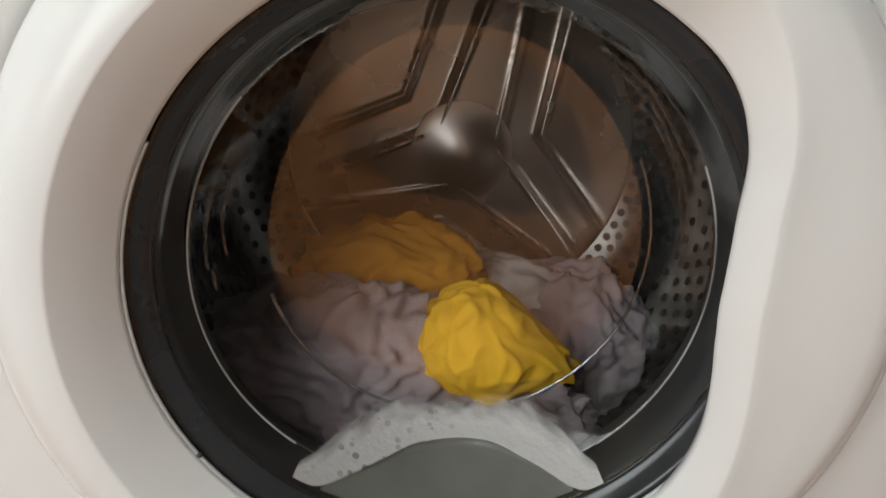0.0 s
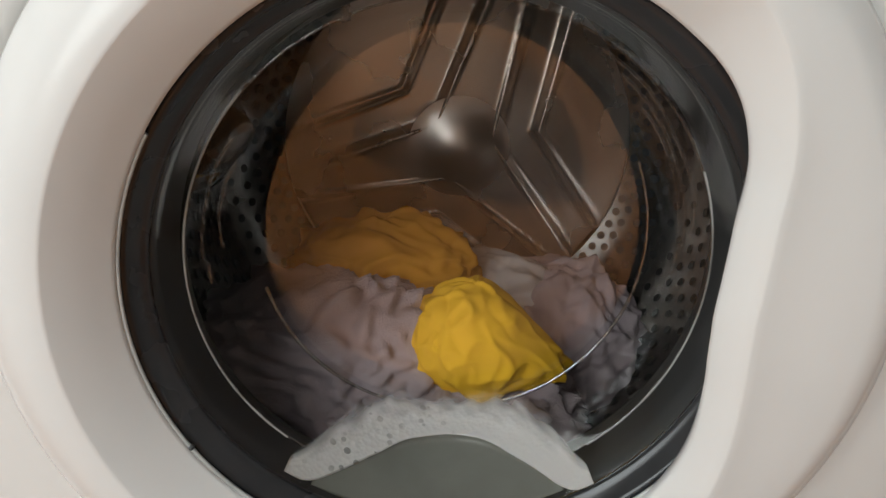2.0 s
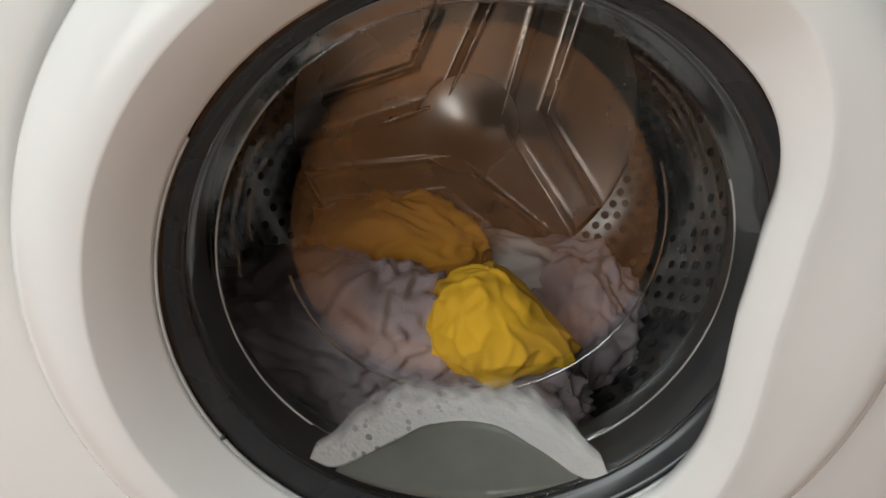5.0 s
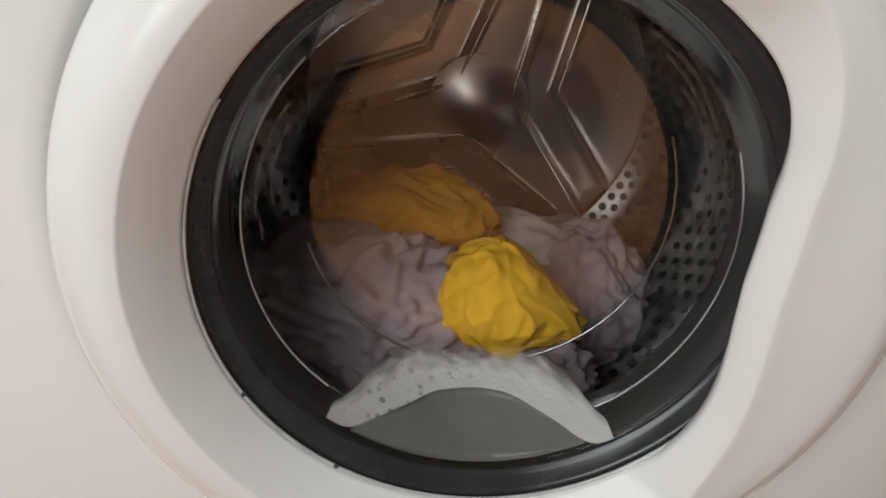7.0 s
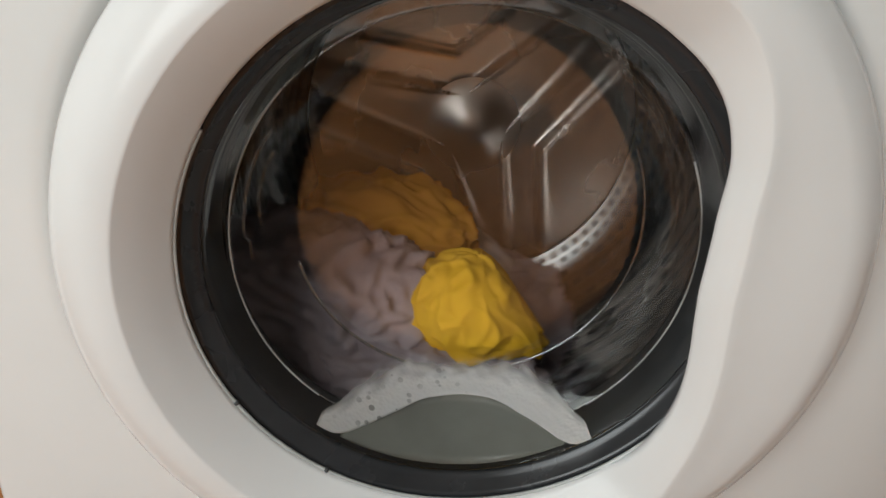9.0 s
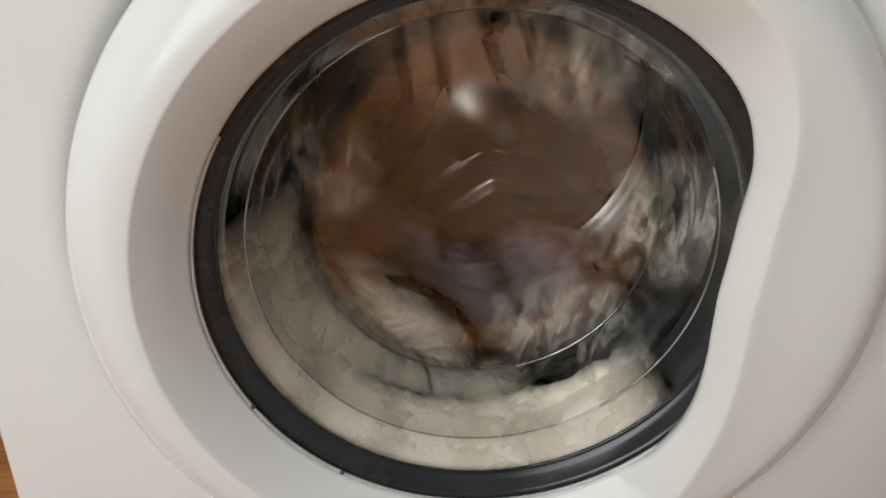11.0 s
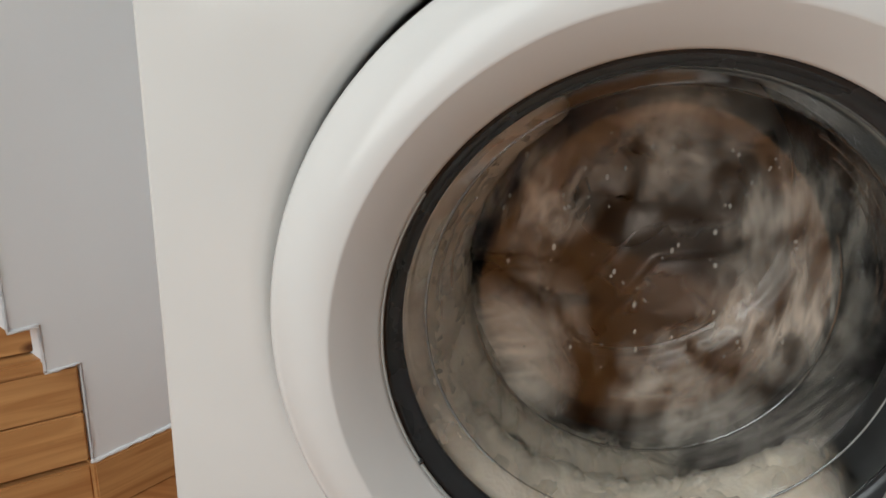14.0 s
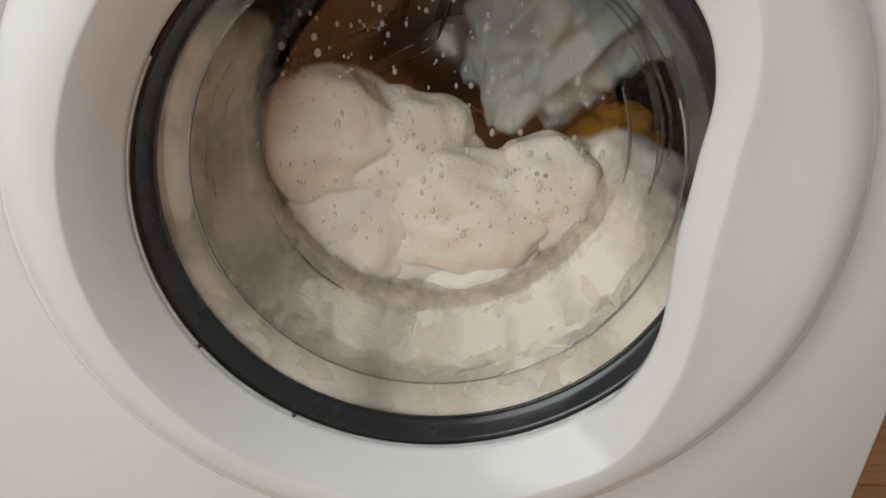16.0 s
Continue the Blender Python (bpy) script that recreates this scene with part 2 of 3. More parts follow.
def torn_edge(mat, reach):
    """Foam that thins out raggedly towards the inside of the drum."""
    nt = mat.node_tree
    co = nt.nodes.new("ShaderNodeTexCoord")
    xyz = nt.nodes.new("ShaderNodeSeparateXYZ")
    nt.links.new(co.outputs["Object"], xyz.inputs[0])
    tear = node(nt, "ShaderNodeTexNoise", Scale=42.0, Detail=5.0, Distortion=1.5)
    nt.links.new(own_place(nt), tear.inputs["Vector"])
    sway = node(nt, "ShaderNodeMath")
    sway.operation = "MULTIPLY_ADD"
    sway.inputs[1].default_value = reach * 0.5
    nt.links.new(tear.outputs["Fac"], sway.inputs[0])
    nt.links.new(xyz.outputs[1], sway.inputs[2])
    edge = node(nt, "ShaderNodeMapRange")
    edge.inputs["From Min"].default_value, edge.inputs["From Max"].default_value = reach * 1.38, reach * 1.0
    edge.inputs["To Min"].default_value, edge.inputs["To Max"].default_value = 0.0, 0.97
    nt.links.new(sway.outputs[0], edge.inputs["Value"])
    side = nt.nodes.new("ShaderNodeMath")
    side.operation = "ABSOLUTE"
    nt.links.new(xyz.outputs[0], side.inputs[0])
    end = node(nt, "ShaderNodeMath")
    end.operation = "MULTIPLY_ADD"
    end.inputs[1].default_value = 0.02
    nt.links.new(tear.outputs["Fac"], end.inputs[0])
    nt.links.new(side.outputs[0], end.inputs[2])
    fade = node(nt, "ShaderNodeMapRange")
    fade.inputs["From Min"].default_value, fade.inputs["From Max"].default_value = 0.066, 0.022
    nt.links.new(end.outputs[0], fade.inputs["Value"])
    both = nt.nodes.new("ShaderNodeMath")
    both.operation = "MULTIPLY"
    nt.links.new(edge.outputs[0], both.inputs[0])
    nt.links.new(fade.outputs[0], both.inputs[1])
    torn = nt.nodes.new("ShaderNodeMixShader")
    nt.links.new(both.outputs[0], torn.inputs[0])
    nt.links.new(nt.nodes.new("ShaderNodeBsdfTransparent").outputs[0], torn.inputs[1])
    nt.links.new(nt.nodes["Principled BSDF"].outputs[0], torn.inputs[2])
    nt.links.new(torn.outputs[0], nt.nodes["Material Output"].inputs["Surface"])


torn_edge(FOAM, 0.048)
torn_edge(DEEP, 0.095)
# pale film painted in place of a white reflection in the door glass
REFLECTION = foam_material("suds_film", (0.92, 0.89, 0.86), 0.52)
nt = REFLECTION.node_tree
cover = nt.nodes.new("ShaderNodeAttribute")
cover.attribute_name = "cover"
span = node(nt, "ShaderNodeMath")
span.operation = "MULTIPLY"
span.inputs[1].default_value = 0.9
nt.links.new(cover.outputs["Fac"], span.inputs[0])
thin = nt.nodes.new("ShaderNodeMixShader")
nt.links.new(span.outputs[0], thin.inputs[0])
nt.links.new(nt.nodes.new("ShaderNodeBsdfTransparent").outputs[0], thin.inputs[1])
nt.links.new(nt.nodes["Principled BSDF"].outputs[0], thin.inputs[2])
nt.links.new(thin.outputs[0], nt.nodes["Material Output"].inputs["Surface"])
# dull grey of the added sheet, painted as the lit door seal
LIT_SEAL = surface("painted_lit_seal", (0.26, 0.26, 0.23), (0.34, 0.34, 0.3), 18, (0.12, 0.25))
DROP = film_material("soapy_drop", (0, 0, 0), 60, 1.0, (0.7, 0.67, 0.62), 0.45)
WALL = surface("white_wall_paint", (0.83, 0.845, 0.87), (0.89, 0.9, 0.925), 3, (0.8, 0.9), fine=120, bump=0.25)
BEIGE = surface("cream_wall_paint", (0.56, 0.54, 0.5), (0.64, 0.62, 0.58), 3, (0.8, 0.9), fine=120, bump=0.25)
STAIR = wood_material("pine_stair_board", (0.42, 0.19, 0.065), (0.62, 0.33, 0.13))
PINE = wood_material("pine_board", (0.33, 0.125, 0.038), (0.5, 0.225, 0.08))


# ---- mesh helpers ----
def finish(name, bm, mat, smooth=True):
    me = bpy.data.meshes.new(name)
    bmesh.ops.recalc_face_normals(bm, faces=bm.faces)
    bm.to_mesh(me)
    bm.free()
    me.materials.append(mat)
    if smooth:
        me.polygons.foreach_set("use_smooth", [True] * len(me.polygons))
    return me


def part(name, bm, mat, parent, label="", smooth=True):
    ob = new(name, finish(name, bm, mat, smooth))
    ob.parent = parent
    return tagged(ob, label)


def thing(name, bm, mat, at=(0, 0, 0), smooth=True):
    ob = new(name, finish(name, bm, mat, smooth))
    ob.location = at
    return ob


def lathe(rows, n=192, start=0.0, stop=360.0, cx=0.0, cz=0.0):
    """Rings round the y axis from (radius, y) rows."""
    bm = bmesh.new()
    full = abs(stop - start) >= 360
    k = n if full else n + 1
    rings = []
    for r, y in rows:
        if r == 0:
            rings.append([bm.verts.new((cx, y, cz))] * k)
            continue
        rings.append([bm.verts.new((cx + r * math.cos(a), y, cz + r * math.sin(a)))
                      for a in (radians(start + (stop - start) * i / n) for i in range(k))])
    for a, b in zip(rings, rings[1:]):
        for i in range(n):
            j = (i + 1) % k
            f = [a[i], a[j], b[j], b[i]]
            f = list(dict.fromkeys(f))
            if len(f) > 2:
                bm.faces.new(f)
    return bm


def torus(r, y, minor, n=192, m=8, start=0.0, stop=360.0):
    return lathe([(r + minor * math.cos(2 * math.pi * i / m), y + minor * math.sin(2 * math.pi * i / m)) for i in range(m + 1)], n, start, stop)


def box(x0, x1, y0, y1, z0, z1, bevel=0.0):
    bm = bmesh.new()
    bmesh.ops.create_cube(bm, size=1)
    for v in bm.verts:
        v.co = ((x0 + x1) / 2 + v.co.x * (x1 - x0), (y0 + y1) / 2 + v.co.y * (y1 - y0), (z0 + z1) / 2 + v.co.z * (z1 - z0))
    if bevel:
        bmesh.ops.bevel(bm, geom=bm.edges[:], offset=bevel, segments=2, affect="EDGES")
    return bm


def blend(table, x):
    """Smooth value from a table of (x, value) rows."""
    if x <= table[0][0]:
        return table[0][1]
    for (a, u), (b, v) in zip(table, table[1:]):
        if x <= b:
            s = (x - a) / (b - a)
            return u + (v - u) * s
    return table[-1][1]


# ---- the room ----
def wall(name, x0, x1, y0, y1, z0, z1, mat=WALL):
    return tagged(thing(name, box(x0, x1, y0, y1, z0, z1), mat, smooth=False), "plain painted plaster wall of the room", "wall", kind="structure")


floor = tagged(thing("floor", box(-2.2, 1.8, -1.57, 1.0, -0.1, -0.012), PINE, smooth=False), "knotty pine board floor of the room", "floor", kind="structure")
board_mesh = finish("floor_board", box(-1.97, 1.97, -0.047, 0.047, -0.012, 0, 0.0015), PINE, False)
for k in range(27):
    ob = new("floor_board", board_mesh)
    ob.parent = floor
    ob.location = (-0.2, -1.52 + 0.095 * k, 0)
tagged(thing("ceiling", box(-2.2, 1.8, -1.57, 1.0, 2.5, 2.6), BEIGE, smooth=False), "plain pale ceiling of the room", "ceiling", kind="structure")
wall("wall_north", -2.2, 1.8, 0.9, 1.0, 0, 2.5)
wall("wall_east", 1.7, 1.8, -1.57, 0.9, 0, 2.5)
wall("wall_west", -2.2, -2.1, -1.47, 0.9, 0, 2.5, BEIGE)
# the wall behind the camera, with the window opening
wall("wall_south", -0.4, 1.7, -1.57, -1.47, 0, 2.5, BEIGE)
wall("wall_south", -2.2, -1.5, -1.57, -1.47, 0, 2.5, BEIGE)
wall("wall_south", -1.5, -0.4, -1.57, -1.47, 0, 0.5, BEIGE)
wall("wall_south", -1.5, -0.4, -1.57, -1.47, 2.15, 2.5, BEIGE)


def slanted(name, ax, ay, bx, by, z0, z1, thick, mat, bevel=0.0, back=1):
    """An upright slab from a to b on the plan, its thickness behind it."""
    dx, dy = bx - ax, by - ay
    length = math.hypot(dx, dy)
    ob = thing(name, box(0, length, 0 if back > 0 else -thick, thick if back > 0 else 0, z0, z1, bevel), mat, smooth=False)
    ob.matrix_world = pose(ax, ay, 0, 0, 0, math.degrees(math.atan2(dy, dx)))
    return ob


# the slanting wall beside the machine and its board
tagged(slanted("wall_side", -0.549, 0.32, -0.2, 0.86, 0.07, 0.2, 0.08, WALL), "white plastered wall beside the washing machine", "wall", kind="structure")
tagged(slanted("wall_side", -0.569, 0.289, -0.2, 0.86, 0.2, 0.258, 0.08, WALL), "white plastered wall beside the washing machine", "wall", kind="structure")
tagged(slanted("wall_side", -0.585, 0.264, -0.2, 0.86, 0.258, 2.5, 0.08, WALL), "white plastered wall beside the washing machine", "wall", kind="structure")
tagged(slanted("skirting", -0.547, 0.315, -0.2, 0.85, 0, 0.069, 0.05, STAIR, 0.002), "knotty pine skirting board below the white wall", "skirting board", kind="structure")


def paint_bead(name, points, width, seed):
    """An uneven bead of dried white paint along a line of points."""
    bm = bmesh.new()
    rings = []
    rnd = random.Random(seed)
    for (ax, ay, az), (bx, by, bz) in zip(points, points[1:]):
        steps = max(4, int((Vector((bx, by, bz)) - Vector((ax, ay, az))).length / 0.006))
        for k in range(steps):
            u = k / steps
            p = Vector((ax + (bx - ax) * u, ay + (by - ay) * u, az + (bz - az) * u))
            w = width * rnd.uniform(0.5, 1.2)
            rings.append([bm.verts.new(p + Vector((w * math.cos(c), w * math.cos(c) * -0.6, w * math.sin(c)))) for c in (0, 1.05, 2.1, 3.14, 4.2, 5.25)])
    for a, b in zip(rings, rings[1:]):
        for j in range(6):
            bm.faces.new((a[j], b[j], b[(j + 1) % 6], a[(j + 1) % 6]))
    return tagged(thing(name, bm, WALL), "uneven bead of white paint along the boards", "trim", kind="structure")


paint_bead("trim_1", [(-0.551, 0.316, 0.0715), (-0.2, 0.856, 0.0715)], 0.003, 1)
paint_bead("trim_2", [(-0.5505, 0.318, 0.072), (-0.5505, 0.318, 0.2), (-0.571, 0.287, 0.202), (-0.571, 0.287, 0.258), (-0.587, 0.262, 0.26), (-0.587, 0.262, 0.9)], 0.0025, 2)


def staircase():
    """The pine steps that climb past the end of the white wall."""
    root = tagged(new("staircase"), "knotty pine stair beside the white wall", "stairs", kind="structure")
    root.matrix_world = pose(-0.555, 0.32, 0, 0, 0, 219)
    for k, (z, y) in enumerate(((0.0, 0.0), (0.07, 0.0), (0.135, 0.0), (0.215, -0.012))):
        part("riser_board", box(0.012 if k == 3 else 0, 0.75, y - 0.03, y, z + 0.001, z + (0.064 if k < 2 else 0.06 if k == 2 else 0.043), 0.002), STAIR, root, smooth=False)
    part("tread", box(0, 0.75, -0.5, 0.006, 0.197, 0.213, 0.003), STAIR, root, smooth=False)
    return root


staircase()
tagged(slanted("wall_stair", -0.63, 0.25, -1.3, -0.29, 0.262, 2.5, 0.08, BEIGE, back=-1), "cream painted wall above the pine stair", "wall", kind="structure")


# ---- the washing machine ----
machine = tagged(new("washing_machine"), "white front-loading washing machine with a round glass door", "washing machine")
machine.location = (0, 0, Z0)


def front_panel():
    bm = bmesh.new()
    left, right, low, high = -0.2975, 0.2975, -0.425, 0.42
    corner = [math.degrees(math.atan2(z, x)) % 360 for x in (left, right) for z in (low, high)]
    angles = sorted(set([i * 2.0 for i in range(180)] + corner))
    rings = []
    for a in angles:
        c, s = math.cos(radians(a)), math.sin(radians(a))
        edge = min((right if c > 0 else left) / c if abs(c) > 1e-6 else 9, (high if s > 0 else low) / s if abs(s) > 1e-6 else 9)
        loop = [(0.2275, 0.07), (0.2279, 0.04), (0.229, 0.0295), (0.2314, 0.0238), (0.2352, 0.0204), (0.242, 0.0189), (0.248, 0.0186)]
        loop += [(edge - 0.004, 0.0186), (edge - 0.0012, 0.0198), (edge, 0.0226), (edge, 0.6)]
        rings.append([bm.verts.new((r * c, y, r * s)) for r, y in loop])
    for i, a in enumerate(rings):
        b = rings[(i + 1) % len(rings)]
        for j in range(len(a) - 1):
            bm.faces.new((a[j], b[j], b[j + 1], a[j + 1]))
    return bm


part("cabinet", front_panel(), WHITE, machine, "white enamelled steel cabinet")
part("top_panel", box(-0.2975, 0.2975, 0.019, 0.6, 0.4205, 0.4455, 0.004), WHITE, machine)
part("back_panel", box(-0.29, 0.29, 0.58, 0.597, -0.42, 0.415), WHITE, machine)
for x in (-0.25, 0.25):
    for y in (0.08, 0.54):
        foot = lathe([(0, -0.425), (0.02, -0.425), (0.022, -0.428), (0.022, -0.43), (0, -0.43)], 24)
        for v in foot.verts:
            v.co += Vector((x, y, 0))
        part("foot", foot, DARK, machine)

# inner edge of the white door ring, bulging in at the grip
EDGE = [(-58, 0.1588), (-50, 0.1562), (-43, 0.149), (-36, 0.1435), (-30, 0.138), (-20, 0.1286), (-10, 0.1215), (0, 0.1188),
        (10, 0.122), (20, 0.1286), (30, 0.1425), (40, 0.1532), (48, 0.158), (54, 0.1588)]


def door_ring():
    bm = bmesh.new()
    rings = []
    count = 240
    for i in range(count):
        a = -180 + 360 * i / count
        r1 = sum(blend(EDGE, a + d) for d in (-3, -1.5, 0, 1.5, 3)) / 5
        w = max(0.0, 1 - (abs(a + 2) / 56) ** 4)
        w = w * w * (3 - 2 * w)
        plain = [(r1 + 0.008, 0.012), (r1 + 0.0015, 0.003), (r1 + 0.0006, -0.0006), (r1 + 0.0022, -0.0022), (0.166, -0.009), (0.174, -0.0165), (0.1822, -0.0243),
                 (0.1829, -0.0248), (0.1842, -0.0251), (0.195, -0.0248), (0.204, -0.0205), (0.213, -0.0138), (0.219, -0.0075), (0.2216, -0.001), (0.2222, 0.006), (0.2215, 0.05)]
        rr = r1 + 0.0027
        q = 0.181 - rr
        grip = [(rr + 0.02, 0.014), (rr + 0.006, 0.0), (rr, -0.012), (rr + 0.0008, -0.0145), (rr + 0.004, -0.0185), (rr + 0.0095, -0.0235), (rr + 0.0132, -0.0259), (rr + 0.015, -0.0263),
                (rr + 0.019, -0.0254), (rr + 0.019 + 0.45 * q, -0.0246), (rr + 0.019 + 0.85 * q, -0.0242), (0.2, -0.0228), (0.2145, -0.0122), (0.221, -0.003), (0.2222, 0.006), (0.2215, 0.05)]
        loop = [(p[0] + (g[0] - p[0]) * w, p[1] + (g[1] - p[1]) * w) for p, g in zip(plain, grip)]
        c, s = math.cos(radians(a)), math.sin(radians(a))
        rings.append([bm.verts.new((r * c, y, r * s)) for r, y in loop])
    for i, a in enumerate(rings):
        b = rings[(i + 1) % count]
        for j in range(len(a) - 1):
            bm.faces.new((a[j], b[j], b[j + 1], a[j + 1]))
    return bm


door = part("door", door_ring(), PLASTIC, machine, "round white plastic door with a moulded grip")
part("inner_ring", lathe([(0.168, 0.012), (0.1602, 0.0045), (0.1586, 0.003), (0.1562, 0.006), (0.1535, 0.0125), (0.151, 0.0145), (0.1496, 0.0155), (0.1498, 0.019), (0.153, 0.021)]), DARK, door, "dark grey glossy plastic ring")
part("trim_ring", torus(0.1592, 0.0012, 0.0013, start=150, stop=330), TRIM, door, "clear plastic trim strip")
for a in (212.3, 238.3):
    clip = box(-0.0012, 0.0012, -0.0012, 0.002, -0.0022, 0.0022, 0.0004)
    bmesh.ops.transform(clip, matrix=pose(0.1593 * math.cos(radians(a)), 0.0005, 0.1593 * math.sin(radians(a)), 0, 90 - a + 0, 0), verts=clip.verts)
    part("clip", clip, RUBBER, door)
def shifted(bm):
    """Lean the bowl so that its end lies a little off the door's centre."""
    for v in bm.verts:
        k = max(0.0, min(1.0, (v.co.y - 0.037) / 0.06))
        high = max(0.0, v.co.z / 0.119) ** 2
        v.co.x += 0.005 * k
        v.co.z += (0.016 * high - 0.0075) * k
    return bm


part("glass_bowl", shifted(lathe([(0.1383, 0.0365), (0.1374, 0.041), (0.133, 0.054), (0.1277, 0.07), (0.1228, 0.085), (0.119, 0.0945), (0.117, 0.0974), (0.1135, 0.0985)])), BOWL, door, "tapering wavy glass wall of the door bowl")
part("glass_flange", lathe([(0.1505, 0.0172), (0.1488, 0.0185), (0.146, 0.023), (0.1415, 0.0315), (0.1384, 0.0364)]), SIDE, door, "sloping outer glass of the door bowl")
part("glass_pane", shifted(lathe([(0.1134, 0.0986), (0.108, 0.1), (0.08, 0.1035), (0.04, 0.1055), (0, 0.106)])), PANE, door, "clear glass end of the door bowl")
part("glass_rim", torus(0.1383, 0.0368, 0.0006), RIM, door)
# grey arcs only where the rim glints: the highlight is painted on
for start, stop in ((138, 229), (-53, 24)):
    part("painted_rim_glint", torus(0.1386, 0.0366, 0.0007, start=start, stop=stop), RIM_GLINT, door, "grey arc painted as a glint along the glass bowl")


def streak_arc(r, y, start, stop, seed):
    """A refraction streak in the bowl's wall, put in as a thin ridge."""
    bm = torus(r, y, 0.0008, 64, 6, start, stop)
    for v in bm.verts:
        a = math.degrees(math.atan2(v.co.z, v.co.x))
        u = max(0.0, min(1.0, (a - start) / (stop - start)))
        k = 1 + 0.012 * noise.noise(Vector((u * 3.2, seed * 2.7, 0))) - 0.02 * (2 * u - 1) ** 4
        v.co.x, v.co.z = v.co.x * k, v.co.z * k
    return bm


for k, (r, y, start, stop) in enumerate(((0.1345, 0.052, 8, 58), (0.1312, 0.061, 2, 50), (0.1292, 0.067, -4, 40), (0.1345, 0.052, 150, 186), (0.13, 0.064, 156, 178))):
    part("refraction_streak", shifted(streak_arc(r, y, start, stop, k)), STREAK, door, "thin ridge added as a refraction streak in the glass")
part("glass_edge", shifted(torus(0.1181, 0.0962, 0.0011, start=-165, stop=25)), LIP, door)
def gasket():
    """The rubber bellows, leaning towards the drum's axis as it goes in."""
    bm = lathe([(0.159, 0.02), (0.1562, 0.026), (0.1585, 0.034), (0.1565, 0.044), (0.16, 0.054), (0.158, 0.066), (0.161, 0.078), (0.159, 0.092), (0.1605, 0.1), (0.166, 0.102), (0.186, 0.095)])
    for v in bm.verts:
        k = max(0.0, min(1.0, (v.co.y - 0.03) / 0.07))
        v.co.x += 0.004 * k
        v.co.z -= 0.02 * k
    return bm


part("door_gasket", gasket(), RUBBER, machine, "ribbed dark grey rubber door seal")


def reflection_arch():
    """White reflection on the bowl's lower wall, painted as a pale arched sheet."""
    upper = [(-129, 1.05), (-121.5, 0.5), (-113, 0.17), (-105, 0.05), (-85, 0.03), (-73, 0.06), (-66, 0.24), (-62, 0.4), (-58, 0.7), (-55, 1.1)]
    lower = [(-129, 1.07), (-122.7, 1.06), (-112, 0.73), (-102, 0.46), (-95, 0.4), (-89.7, 0.38), (-83, 0.41), (-77.5, 0.49), (-67.5, 0.8), (-61, 1.1), (-55, 1.12)]
    bm = bmesh.new()
    cover = bm.verts.layers.float.new("cover")
    n, m = 90, 22
    grid = []
    for i in range(n + 1):
        deg = -129 + 74 * i / n
        a = radians(deg)
        v0 = max(0.0, sum(blend(upper, deg + d) for d in (-2, 0, 2)) / 3 - 0.1)
        v1 = max(v0 + 0.01, sum(blend(lower, deg + d) for d in (-2, 0, 2)) / 3)
        row = []
        for j in range(m + 1):
            v = v0 + (v1 - v0) * j / m
            y = 0.0965 - 0.0765 * v
            r = 0.1155 + 0.0258 * v + 0.0003 * noise.noise(Vector((i * 0.3, j * 0.5, 0)))
            vert = bm.verts.new((r * math.cos(a) + 0.004 * (1 - v), y, r * math.sin(a)))
            k = max(0.0, min(1.0, (j / m + 0.16 * noise.noise(Vector((i * 0.22, j * 0.25, 5)))) / 0.62))
            vert[cover] = k * k * (3 - 2 * k)
            row.append(vert)
        grid.append(row)
    for a, b in zip(grid, grid[1:]):
        for j in range(m):
            bm.faces.new((a[j], b[j], b[j + 1], a[j + 1]))
    bmesh.ops.solidify(bm, geom=bm.faces[:], thickness=0.0005)
    return bm


def lit_seal_sheet():
    """The lit seal below the arch, put in as a dull grey sheet."""
    lower = [(-123, 1.04), (-112, 0.75), (-102, 0.48), (-95, 0.42), (-89.7, 0.4), (-83, 0.43), (-77.5, 0.51), (-67.5, 0.82), (-61, 1.1)]
    bm = bmesh.new()
    grid = []
    for i in range(61):
        deg = -122 + 60 * i / 60
        a = radians(deg)
        v0 = min(1.03, sum(blend(lower, deg + d) for d in (-2, 0, 2)) / 3 - 0.03)
        row = []
        for j in range(9):
            v = v0 + (1.05 - v0) * j / 8
            r = 0.1162 + 0.026 * v + 0.0002 * noise.noise(Vector((i * 0.2, j * 0.4, 3)))
            row.append(bm.verts.new((r * math.cos(a) + 0.004 * (1 - v), 0.0965 - 0.0765 * v, r * math.sin(a))))
        grid.append(row)
    for a, b in zip(grid, grid[1:]):
        for j in range(8):
            bm.faces.new((a[j], b[j], b[j + 1], a[j + 1]))
    bmesh.ops.solidify(bm, geom=bm.faces[:], thickness=-0.0004)
    return bm


film = tagged(thing("suds_film", reflection_arch(), REFLECTION), "pale arched film painted as a reflection in the door glass", "suds")

part("lit_seal_film", lit_seal_sheet(), LIT_SEAL, film, "dull grey film painted as the lit door seal")

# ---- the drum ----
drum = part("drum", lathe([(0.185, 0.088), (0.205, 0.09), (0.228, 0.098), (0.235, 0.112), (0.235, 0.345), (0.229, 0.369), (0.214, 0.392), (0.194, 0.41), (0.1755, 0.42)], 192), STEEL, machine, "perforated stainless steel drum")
drum.location = (AX, 0, AZ)


